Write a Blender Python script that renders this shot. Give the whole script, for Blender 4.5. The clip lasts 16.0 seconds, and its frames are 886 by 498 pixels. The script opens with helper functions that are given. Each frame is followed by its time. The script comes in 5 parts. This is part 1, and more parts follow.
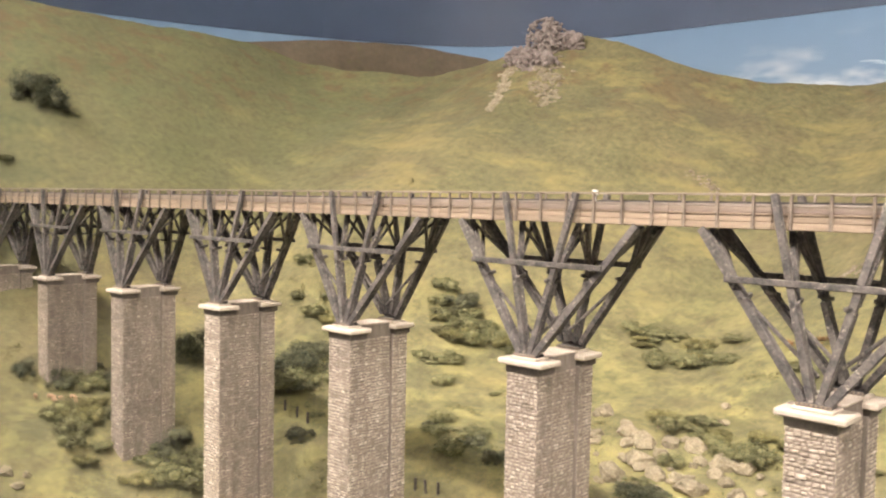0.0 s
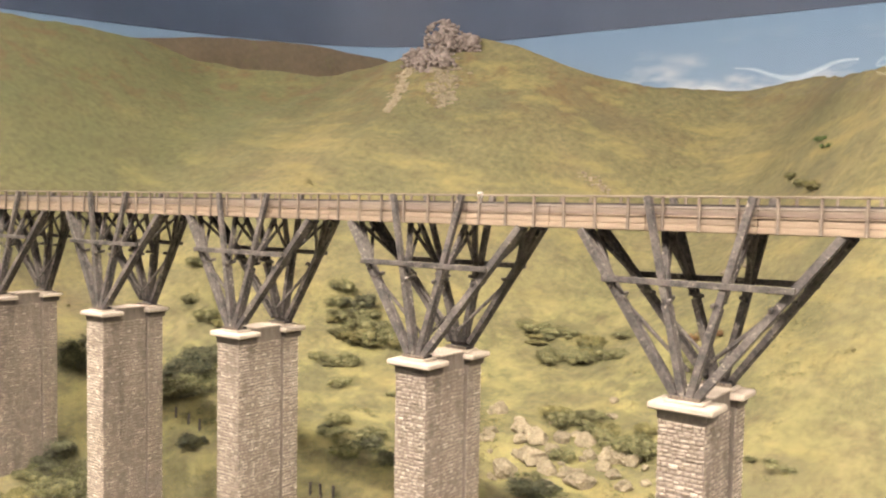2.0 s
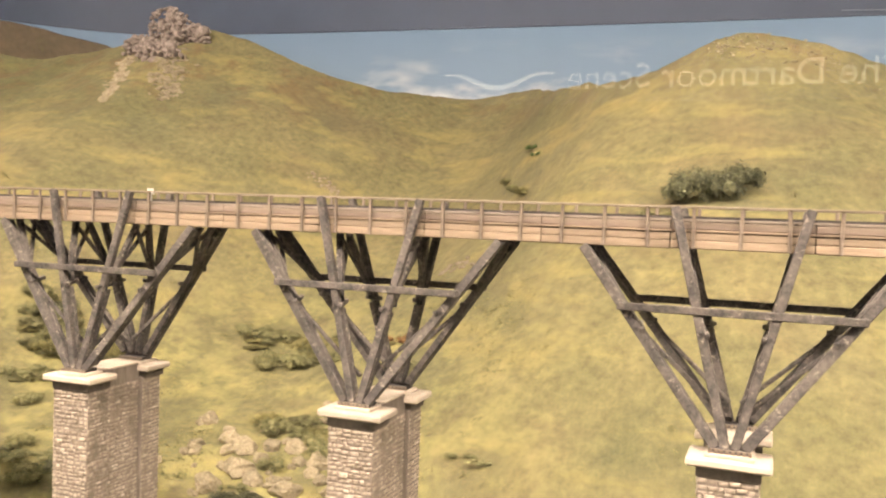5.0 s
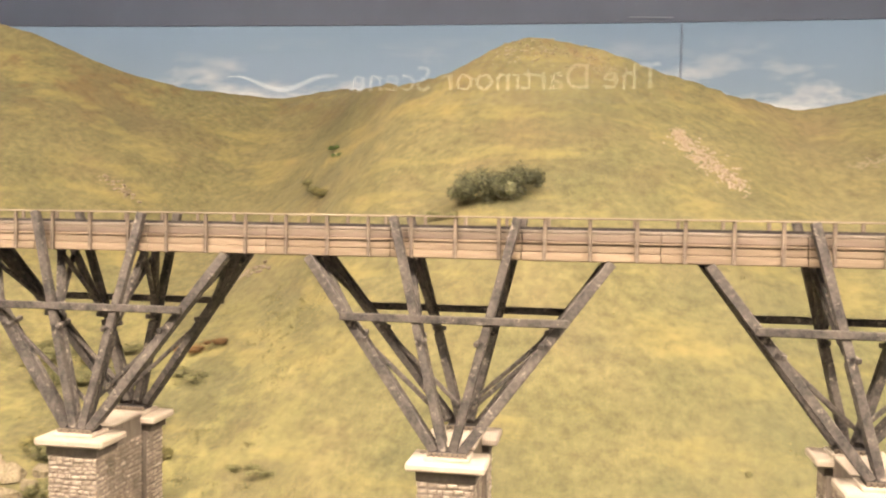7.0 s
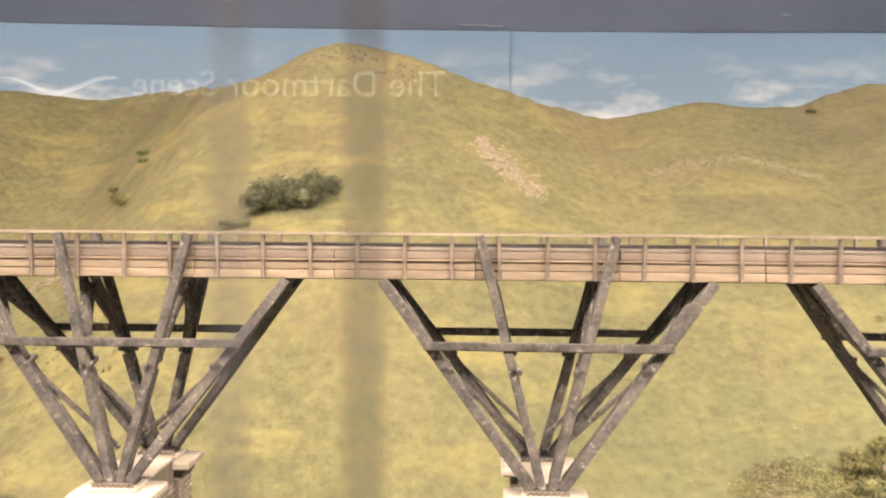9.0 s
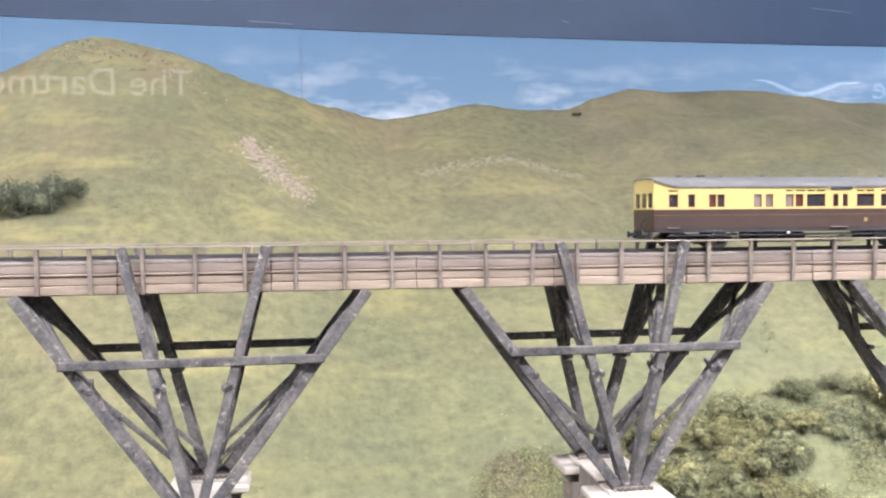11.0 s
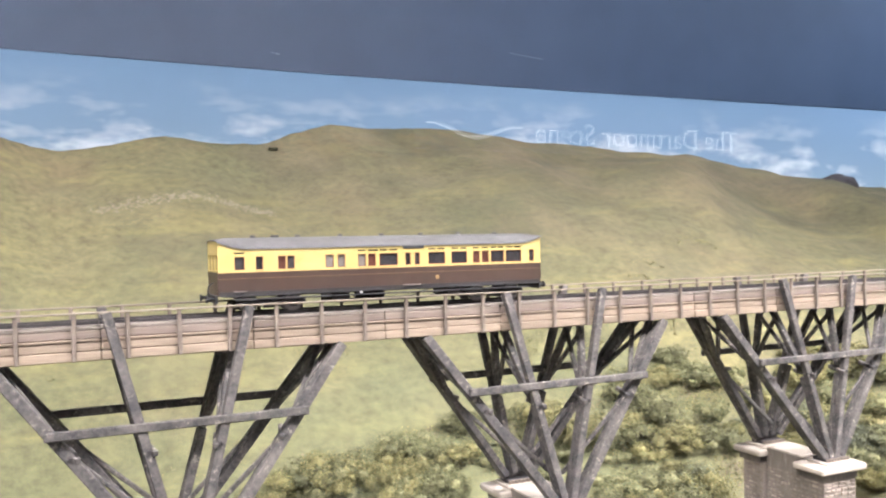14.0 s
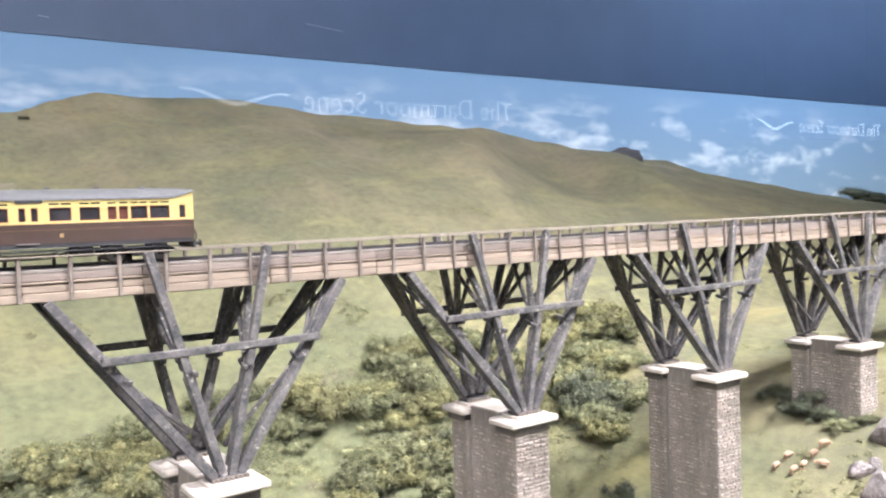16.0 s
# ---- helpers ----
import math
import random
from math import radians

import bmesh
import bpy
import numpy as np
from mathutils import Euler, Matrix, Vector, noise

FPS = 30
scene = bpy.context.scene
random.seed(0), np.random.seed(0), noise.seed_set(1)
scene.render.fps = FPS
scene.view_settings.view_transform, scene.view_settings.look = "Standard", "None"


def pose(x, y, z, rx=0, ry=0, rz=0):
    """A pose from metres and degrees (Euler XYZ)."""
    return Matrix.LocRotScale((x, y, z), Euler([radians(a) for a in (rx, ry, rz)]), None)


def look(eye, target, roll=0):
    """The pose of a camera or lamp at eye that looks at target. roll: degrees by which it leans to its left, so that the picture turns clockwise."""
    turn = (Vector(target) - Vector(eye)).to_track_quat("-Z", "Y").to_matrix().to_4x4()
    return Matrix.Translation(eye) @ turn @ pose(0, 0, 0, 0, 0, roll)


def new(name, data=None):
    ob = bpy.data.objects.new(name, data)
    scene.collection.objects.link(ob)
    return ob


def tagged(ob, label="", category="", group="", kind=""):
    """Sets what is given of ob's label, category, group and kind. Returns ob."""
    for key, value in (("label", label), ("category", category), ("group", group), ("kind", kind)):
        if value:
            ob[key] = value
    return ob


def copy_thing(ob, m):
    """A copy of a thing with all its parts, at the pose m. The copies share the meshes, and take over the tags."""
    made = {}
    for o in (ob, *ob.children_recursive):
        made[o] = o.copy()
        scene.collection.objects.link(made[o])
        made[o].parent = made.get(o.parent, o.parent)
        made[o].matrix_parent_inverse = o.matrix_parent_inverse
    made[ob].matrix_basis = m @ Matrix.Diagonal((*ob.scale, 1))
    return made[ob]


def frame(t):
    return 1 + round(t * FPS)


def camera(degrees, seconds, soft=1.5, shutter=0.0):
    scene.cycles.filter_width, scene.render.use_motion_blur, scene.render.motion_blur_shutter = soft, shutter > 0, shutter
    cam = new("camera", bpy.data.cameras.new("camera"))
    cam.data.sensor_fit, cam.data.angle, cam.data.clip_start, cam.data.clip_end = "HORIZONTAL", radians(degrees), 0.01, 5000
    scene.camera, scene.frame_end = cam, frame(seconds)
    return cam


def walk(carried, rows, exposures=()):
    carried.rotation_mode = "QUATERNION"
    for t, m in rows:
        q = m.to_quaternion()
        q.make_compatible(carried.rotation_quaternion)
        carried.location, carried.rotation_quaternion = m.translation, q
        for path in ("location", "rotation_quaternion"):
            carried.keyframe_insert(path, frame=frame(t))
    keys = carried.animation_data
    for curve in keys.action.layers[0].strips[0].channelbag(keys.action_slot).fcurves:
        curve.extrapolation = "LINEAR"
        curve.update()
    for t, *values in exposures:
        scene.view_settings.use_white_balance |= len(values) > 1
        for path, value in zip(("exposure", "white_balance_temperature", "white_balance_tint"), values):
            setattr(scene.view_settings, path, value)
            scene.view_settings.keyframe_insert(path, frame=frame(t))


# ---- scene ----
cam = camera(55.74, 16.0, soft=2.1)


def stand(x, y, z, yaw, pitch, roll):
    """A camera pose from its place and its yaw (to the left, from +y), pitch (up) and roll, in degrees."""
    d = (-math.sin(radians(yaw)) * math.cos(radians(pitch)), math.cos(radians(yaw)) * math.cos(radians(pitch)), math.sin(radians(pitch)))
    return look((x, y, z), (x + d[0], y + d[1], z + d[2]), roll)


# seconds, place in metres, yaw, pitch and roll in degrees
PATH = [
    (0, -0.0371, -0.6115, 0.1447, 44.42, -3.07, 1.20),
    (0.5, -0.0336, -0.6119, 0.1458, 43.11, -2.90, 1.27),
    (1, -0.0295, -0.6084, 0.1456, 41.87, -2.95, 1.15),
    (1.5, -0.0269, -0.6048, 0.1459, 39.73, -3.09, 0.99),
    (2, -0.0233, -0.6030, 0.1467, 37.90, -2.93, 1.05),
    (2.5, -0.0174, -0.6019, 0.1465, 36.25, -2.76, 1.20),
    (3, -0.0085, -0.5955, 0.1474, 34.18, -2.69, 1.03),
    (3.5, 0.0011, -0.5874, 0.1462, 31.45, -2.53, 1.25),
    (4, 0.0084, -0.5797, 0.1478, 28.21, -2.20, 1.40),
    (4.2, 0.0083, -0.5706, 0.1464, 26.69, -2.13, 1.64),
    (6.3, 0.0586, -0.5268, 0.1586, 13.86, -2.51, 1.03),
    (6.5, 0.0668, -0.5244, 0.1606, 12.75, -2.28, 0.86),
    (7, 0.0916, -0.5182, 0.1594, 10.33, -2.38, 0.84),
    (7.5, 0.1228, -0.5095, 0.1615, 8.43, -2.36, 0.94),
    (8, 0.1602, -0.5003, 0.1665, 6.58, -1.80, 0.70),
    (8.2, 0.1757, -0.4964, 0.1660, 5.61, -1.90, 0.54),
    (10.3, 0.2762, -0.4804, 0.1718, -4.81, -2.28, -0.08),
    (10.5, 0.2907, -0.4674, 0.1682, -6.16, -2.56, -0.34),
    (11, 0.3267, -0.4872, 0.1742, -9.61, -2.19, -0.44),
    (11.5, 0.3837, -0.4887, 0.1690, -11.64, -1.68, -0.43),
    (12, 0.3994, -0.4820, 0.1703, -12.75, -1.49, 1.68),
    (12.5, 0.3748, -0.4867, 0.1713, -17.60, -4.52, -0.41),
    (13, 0.4088, -0.5064, 0.1867, -20.46, -1.59, 1.01),
    (13.5, 0.4451, -0.5095, 0.1854, -21.62, -0.85, 1.10),
    (14, 0.4457, -0.5001, 0.1964, -26.57, -0.67, -1.09),
    (14.5, 0.4635, -0.5107, 0.1925, -30.81, -0.74, -1.94),
    (15, 0.5023, -0.5201, 0.1808, -34.19, -2.24, -2.37),
    (15.5, 0.5459, -0.5256, 0.1739, -35.73, -3.05, -2.69),
    (16, 0.5725, -0.5335, 0.1742, -37.56, -2.31, -2.13),
]
# seconds, stops, white balance
LIGHTING = [(0.0, 0.0, 6600, 16), (2.5, 0.0, 7000, 17), (3.5, 0.0, 7300, 18), (7.5, 0.0, 7900, 19), (8.2, 0.0, 7900, 20), (9.4, 0.0, 6800, 17), (10.3, 0.0, 5800, 16), (12.0, -0.06, 5180, 17), (12.5, 0.0, 5600, 17), (13.5, 0.04, 5900, 17), (14.5, 0.0, 5400, 15), (16.0, 0.0, 5330, 15)]
walk(cam, [(t, stand(*row)) for t, *row in PATH], LIGHTING)

# ---- world and lamps ----
world = bpy.data.worlds.new("room_air")
scene.world = world
world.use_nodes = True
world.node_tree.nodes["Background"].inputs[0].default_value = (0.80, 0.88, 1.0, 1)
world.node_tree.nodes["Background"].inputs[1].default_value = 0.02


def strip_lamp(name, place, target, sx, sy, watts, colour, spread=180):
    lamp = bpy.data.lights.new(name, "AREA")
    lamp.shape, lamp.size, lamp.size_y, lamp.energy, lamp.color = "RECTANGLE", sx, sy, watts, colour
    lamp.spread = radians(spread)
    ob = new(name, lamp)
    ob.matrix_world = look(place, target)
    return ob


for lamp_x, watts in ((-2.4, 23), (-1.2, 43), (0.0, 34), (0.95, 15), (1.8, 57)):
    strip_lamp("spot_row_lamp", (lamp_x, -1.10, 1.82), (lamp_x, 0.60, 0.1), 0.40, 0.09, watts, (1.0, 0.925, 0.83), 140)
# added fill, outside the row: lifts the low ground at the east end
strip_lamp("spot_row_lamp", (1.65, -0.80, 1.82), (1.65, 0.20, -0.40), 0.20, 0.09, 12, (1.0, 0.925, 0.83), 60)
# unseen lamps added to brighten the painted sky, stronger to the east
strip_lamp("sky_fill_lamp", (-0.55, 0.95, 1.95), (-0.55, 2.0, 0.45), 4.9, 0.12, 1.5, (1.0, 0.96, 0.90), 85)
strip_lamp("sky_fill_lamp", (4.65, 0.95, 1.95), (4.65, 2.0, 0.45), 5.5, 0.12, 30, (1.0, 0.97, 0.93), 85)
# another added lamp, only to lift the far right of the navy board
strip_lamp("board_fill_east", (5.6, 1.0, 2.15), (5.6, 2.0, 1.0), 3.6, 0.12, 42, (0.92, 0.99, 1.0), 100)
# unseen fill lamp added on the visitors' side of the glass, to lift darks
strip_lamp("room_fill_lamp", (1.0, -2.5, 2.28), (1.0, -2.9, 0.0), 6.0, 0.30, 1, (0.95, 0.97, 1.0))
scene.view_settings.exposure = 0.0


# ---- materials ----
def material(name, rough=0.8, metal=0.0):
    m = bpy.data.materials.new(name)
    m.use_nodes = True
    b = m.node_tree.nodes["Principled BSDF"]
    b.inputs["Roughness"].default_value, b.inputs["Metallic"].default_value = rough, metal
    return m, m.node_tree, b


def node(tree, kind, **inputs):
    n = tree.nodes.new(kind)
    for k, v in inputs.items():
        n.inputs[k.replace("_", " ")].default_value = v
    return n


def ramp(tree, fac, stops):
    r = tree.nodes.new("ShaderNodeValToRGB")
    while len(r.color_ramp.elements) < len(stops):
        r.color_ramp.elements.new(0.5)
    for e, (p, c) in zip(r.color_ramp.elements, stops):
        e.position, e.color = p, (*c, 1)
    tree.links.new(fac, r.inputs[0])
    return r.outputs[0]


def mix(tree, fac, a, b, kind="MIX"):
    m = tree.nodes.new("ShaderNodeMix")
    m.data_type, m.blend_type = "RGBA", kind
    for s, v in ((0, fac), (6, a), (7, b)):
        if hasattr(v, "is_linked"):
            tree.links.new(v, m.inputs[s])
        else:
            m.inputs[s].default_value = (*v, 1) if isinstance(v, tuple) else v
    return m.outputs[2]


def coords(tree, kind="Object", scale=(1, 1, 1)):
    c = tree.nodes.new("ShaderNodeTexCoord")
    m = tree.nodes.new("ShaderNodeMapping")
    m.inputs["Scale"].default_value = scale
    tree.links.new(c.outputs[kind], m.inputs[0])
    return m.outputs[0]


def noise_at(tree, vector, scale, detail=6.0, rough=0.6):
    n = node(tree, "ShaderNodeTexNoise", Scale=scale, Detail=detail, Roughness=rough)
    tree.links.new(vector, n.inputs["Vector"])
    return n.outputs["Fac"]


def bump(tree, b, height, strength, distance):
    n = node(tree, "ShaderNodeBump", Strength=strength, Distance=distance)
    tree.links.new(height, n.inputs["Height"])
    tree.links.new(n.outputs[0], b.inputs["Normal"])


def toned(c, k=0.69):
    return tuple(v * k for v in c)


def grained(name, dark, light, scale, rough=0.85, fine=6.0, depth=0.0006, stretch=(1, 1, 1), wear=None, metal=0.0, low=0.36, high=0.66):
    """A surface that varies between two colours at a coarse and a fine scale, with relief, and wear in a third colour. Scale is per metre."""
    m, t, b = material(name, rough, metal)
    dark, light, wear = toned(dark), toned(light), toned(wear) if wear else None
    v = coords(t, "Object", stretch)
    coarse, small = noise_at(t, v, scale), noise_at(t, v, scale * fine)
    col = ramp(t, coarse, [(low, dark), (high, light)])
    col = mix(t, 0.55, col, ramp(t, small, [(0.32, dark), (0.68, light)]))
    if wear:
        col = mix(t, ramp(t, noise_at(t, v, scale * 2.3, 9, 0.75), [(0.56, (0, 0, 0)), (0.66, (1, 1, 1))]), col, wear)
    rnd = t.nodes.new("ShaderNodeObjectInfo")
    hsv = node(t, "ShaderNodeHueSaturation")
    val = node(t, "ShaderNodeMapRange", From_Min=0.0, From_Max=1.0, To_Min=0.86, To_Max=1.14)
    t.links.new(rnd.outputs["Random"], val.inputs["Value"])
    t.links.new(val.outputs[0], hsv.inputs["Value"])
    t.links.new(col, hsv.inputs["Color"])
    t.links.new(hsv.outputs[0], b.inputs["Base Color"])
    if depth:
        bump(t, b, small, 0.6, depth)
    return m


def grass_material():
    m, t, b = material("moor_grass", 0.95)
    v = coords(t, "Object")
    fold = noise_at(t, v, 2.2, 5, 0.55)
    patch = noise_at(t, v, 9.0, 7, 0.65)
    tuft = noise_at(t, v, 60.0, 8, 0.7)
    fibre = noise_at(t, coords(t, "Object", (1.0, 0.5, 0.35)), 260.0, 4, 0.7)
    col = ramp(t, fold, [(0.34, (0.150, 0.155, 0.066)), (0.50, (0.235, 0.212, 0.090)), (0.66, (0.325, 0.270, 0.122))])
    col = mix(t, 0.38, col, ramp(t, patch, [(0.33, (0.130, 0.140, 0.062)), (0.50, (0.235, 0.220, 0.092)), (0.68, (0.355, 0.300, 0.138))]))
    col = mix(t, 0.30, col, ramp(t, tuft, [(0.34, (0.095, 0.100, 0.045)), (0.52, (0.240, 0.225, 0.098)), (0.70, (0.420, 0.360, 0.175))]))
    col = mix(t, 0.10, col, ramp(t, fibre, [(0.35, (0.10, 0.11, 0.05)), (0.66, (0.42, 0.36, 0.18))]))

    def between(axis, low, high):
        sep = t.nodes.new("ShaderNodeSeparateXYZ")
        t.links.new(v, sep.inputs[0])
        r = node(t, "ShaderNodeMapRange", From_Min=low, From_Max=high)
        t.links.new(sep.outputs[axis], r.inputs["Value"])
        return r.outputs[0]

    def times(a, c):
        m2 = t.nodes.new("ShaderNodeMath")
        m2.operation = "MULTIPLY"
        t.links.new(a, m2.inputs[0])
        t.links.new(c, m2.inputs[1])
        return m2.outputs[0]

    # brown bents, grey-green moss and yellow drifts in broad patches
    drift = noise_at(t, coords(t, "Object", (1.0, 0.7, 1.6)), 3.4, 7, 0.62)
    col = mix(t, ramp(t, drift, [(0.51, (0, 0, 0)), (0.66, (0.50, 0.50, 0.50))]), col, (0.225, 0.165, 0.085))
    moss = noise_at(t, coords(t, "Object", (0.8, 1.0, 1.3)), 4.6, 7, 0.66)
    col = mix(t, ramp(t, moss, [(0.50, (0, 0, 0)), (0.68, (0.58, 0.58, 0.58))]), col, (0.125, 0.132, 0.068))
    straw = noise_at(t, coords(t, "Object", (0.55, 1.3, 2.6)), 6.5, 6, 0.6)
    col = mix(t, ramp(t, straw, [(0.52, (0, 0, 0)), (0.66, (0.75, 0.75, 0.75))]), col, (0.385, 0.325, 0.120))
    broken = ramp(t, noise_at(t, v, 5.0, 6, 0.6), [(0.25, (0.30, 0.30, 0.30)), (0.70, (1.0, 1.0, 1.0))])
    # greener sward at the western end and in the eastern valley, brown moor on the eastern hill
    col = mix(t, times(between("X", -1.75, -2.25), broken), col, mix(t, tuft, (0.130, 0.150, 0.062), (0.225, 0.235, 0.098)))
    low_east = times(times(times(between("X", -0.1, 1.0), between("X", 1.45, 1.20)), between("Z", 0.22, -0.05)), broken)
    col = mix(t, low_east, col, mix(t, tuft, (0.155, 0.172, 0.078), (0.262, 0.265, 0.122)))
    valley = times(times(between("X", -0.15, -0.45), between("X", -1.75, -1.45)), between("Z", 0.02, -0.08))
    gold = ramp(t, noise_at(t, v, 11.0, 7, 0.66), [(0.46, (0, 0, 0)), (0.62, (0.85, 0.85, 0.85))])
    col = mix(t, times(valley, gold), col, (0.405, 0.372, 0.140))
    olive = ramp(t, noise_at(t, coords(t, "Object", (1.0, 1.2, 1.1)), 15.0, 8, 0.7), [(0.52, (0, 0, 0)), (0.62, (0.75, 0.75, 0.75))])
    col = mix(t, times(valley, olive), col, (0.150, 0.150, 0.064))
    hill_east = times(times(between("X", 0.35, 1.1), between("Z", -0.02, 0.28)), broken)
    blotch = ramp(t, noise_at(t, coords(t, "Object", (1.0, 1.0, 0.7)), 5.2, 6, 0.62), [(0.38, (0.082, 0.088, 0.048)), (0.50, (0.140, 0.126, 0.068)), (0.62, (0.250, 0.196, 0.112))])
    col = mix(t, hill_east, col, mix(t, 0.35, blotch, mix(t, patch, (0.108, 0.102, 0.058), (0.220, 0.184, 0.104))))
    # heather and bare earth on the high tops
    z = t.nodes.new("ShaderNodeSeparateXYZ")
    t.links.new(v, z.inputs[0])
    high = node(t, "ShaderNodeMapRange", From_Min=0.34, From_Max=0.52)
    t.links.new(z.outputs["Z"], high.inputs["Value"])
    spots = ramp(t, noise_at(t, v, 14.0, 8, 0.7), [(0.50, (0, 0, 0)), (0.62, (1, 1, 1))])
    both = t.nodes.new("ShaderNodeMath")
    both.operation = "MULTIPLY"
    t.links.new(high.outputs[0], both.inputs[0])
    t.links.new(spots, both.inputs[1])
    col = mix(t, both.outputs[0], col, (0.215, 0.158, 0.070))
    # clumps and blades: light tips and dark roots
    clump = noise_at(t, coords(t, "Object", (1.0, 0.8, 0.9)), 24.0, 5, 0.62)
    col = mix(t, 1.0, col, ramp(t, clump, [(0.28, (0.55, 0.56, 0.58)), (0.48, (0.625, 0.625, 0.65)), (0.70, (0.67, 0.66, 0.67))]), "MULTIPLY")
    col = mix(t, 1.0, col, ramp(t, tuft, [(0.30, (0.76, 0.78, 0.79)), (0.50, (0.99, 0.99, 0.99)), (0.70, (1.12, 1.10, 1.07))]), "MULTIPLY")
    t.links.new(col, b.inputs["Base Color"])
    add = t.nodes.new("ShaderNodeMath")
    t.links.new(tuft, add.inputs[0])
    t.links.new(fibre, add.inputs[1])
    bump(t, b, add.outputs[0], 0.36, 0.006)
    return m


def sky_material():
    m, t, b = material("painted_sky", 0.9)
    v = coords(t, "Object")
    z = t.nodes.new("ShaderNodeSeparateXYZ")
    t.links.new(v, z.inputs[0])
    up = node(t, "ShaderNodeMapRange", From_Min=0.25, From_Max=0.95)
    t.links.new(z.outputs["Z"], up.inputs["Value"])
    col = ramp(t, up.outputs[0], [(0.0, (0.225, 0.300, 0.360)), (0.45, (0.145, 0.222, 0.308)), (1.0, (0.092, 0.168, 0.275))])
    cl = noise_at(t, coords(t, "Object", (1.6, 1.6, 4.2)), 2.1, 8, 0.62)
    puff = ramp(t, cl, [(0.50, (0, 0, 0)), (0.66, (1, 1, 1))])
    low = node(t, "ShaderNodeMapRange", From_Min=0.72, From_Max=0.45)
    t.links.new(z.outputs["Z"], low.inputs["Value"])
    both = t.nodes.new("ShaderNodeMath")
    both.operation = "MULTIPLY"
    t.links.new(low.outputs[0], both.inputs[0])
    t.links.new(puff, both.inputs[1])
    col = mix(t, both.outputs[0], col, (0.54, 0.57, 0.585))
    t.links.new(col, b.inputs["Base Color"])
    return m


def leaf_material(name, dark, light):
    m, t, b = material(name, 0.9)
    dark, light = toned(dark), toned(light)
    g = t.nodes.new("ShaderNodeNewGeometry")
    o = t.nodes.new("ShaderNodeObjectInfo")
    col = ramp(t, g.outputs["Random Per Island"], [(0.0, dark), (0.6, tuple((a + c) / 2 for a, c in zip(dark, light))), (1.0, light)])
    val = node(t, "ShaderNodeMapRange", From_Min=0.0, From_Max=1.0, To_Min=0.75, To_Max=1.25)
    hsv = node(t, "ShaderNodeHueSaturation")
    t.links.new(o.outputs["Random"], val.inputs["Value"])
    t.links.new(val.outputs[0], hsv.inputs["Value"])
    t.links.new(col, hsv.inputs["Color"])
    t.links.new(hsv.outputs[0], b.inputs["Base Color"])
    return m


def stone_material():
    """Granite rubble whose stones differ one by one, from brown to near white."""
    m, t, b = material("granite_rubble", 0.92)
    v = coords(t, "Object")
    col = mix(t, 0.5, ramp(t, noise_at(t, v, 60), [(0.36, (0.36, 0.30, 0.235)), (0.66, (0.58, 0.50, 0.41))]), ramp(t, noise_at(t, v, 330), [(0.32, (0.30, 0.25, 0.20)), (0.68, (0.62, 0.54, 0.45))]))
    g = t.nodes.new("ShaderNodeNewGeometry")
    o = t.nodes.new("ShaderNodeObjectInfo")
    tones = [(0.0, (0.62, 0.58, 0.54)), (0.45, (0.92, 0.90, 0.88)), (0.86, (1.08, 1.06, 1.03)), (0.90, (1.42, 1.42, 1.42)), (1.0, (1.45, 1.45, 1.45))]
    for k in (g.outputs["Random Per Island"], o.outputs["Random"]):
        col = mix(t, 0.75, col, mix(t, 1.0, col, ramp(t, k, tones), "MULTIPLY"))
    stain = ramp(t, noise_at(t, coords(t, "Object", (1.4, 1.4, 0.16)), 42, 7, 0.65), [(0.38, (0.55, 0.53, 0.52)), (0.56, (1, 1, 1))])
    col = mix(t, 0.8, col, mix(t, 1.0, col, stain, "MULTIPLY"))
    t.links.new(col, b.inputs["Base Color"])
    col = mix(t, 1.0, col, (0.83, 0.85, 0.87), "MULTIPLY")
    t.links.new(col, b.inputs["Base Color"])
    bump(t, b, noise_at(t, v, 300), 0.6, 0.0006)
    return m


GRASS = grass_material()
SKY = sky_material()
TIMBER = grained("weathered_timber", (0.032, 0.030, 0.033), (0.205, 0.180, 0.156), 70, 0.85, 5, 0.0004, wear=(0.44, 0.380, 0.315), low=0.40, high=0.62)
BEAM = grained("pale_beam_timber", (0.245, 0.175, 0.118), (0.51, 0.405, 0.290), 26, 0.85, 7, 0.0004, (0.14, 1, 5.0), (0.27, 0.180, 0.115), low=0.42, high=0.58)
LEDGE = grained("pinkish_ledge_timber", (0.190, 0.140, 0.108), (0.37, 0.296, 0.235), 26, 0.85, 7, 0.0004, (0.14, 1, 5.0), (0.17, 0.115, 0.085), low=0.42, high=0.58)
RAILWOOD = grained("pale_rail_timber", (0.225, 0.180, 0.130), (0.37, 0.31, 0.235), 40, 0.85, 6, 0.0003, (0.2, 1, 3.0))
POSTWOOD = grained("post_timber", (0.17, 0.132, 0.100), (0.34, 0.275, 0.215), 60, 0.85, 5, 0.0003)
PLANK = grained("grey_deck_plank", (0.22, 0.182, 0.148), (0.36, 0.305, 0.252), 35, 0.9)
IRON = grained("dark_iron", (0.05, 0.045, 0.045), (0.12, 0.105, 0.10), 120, 0.55, 4, 0.0002, metal=0.6)
STONE = stone_material()
MORTAR = grained("pier_mortar", (0.20, 0.165, 0.135), (0.37, 0.315, 0.260), 40, 0.95, 8, 0.0006, (1.4, 1.4, 0.22), wear=(0.46, 0.40, 0.34))
# brown necking stone, deepened so its colour carries the shade under the cap
NECK = grained("shade_dark_necking_stone", (0.115, 0.095, 0.080), (0.235, 0.198, 0.165), 45, 0.9, 6, 0.0004)
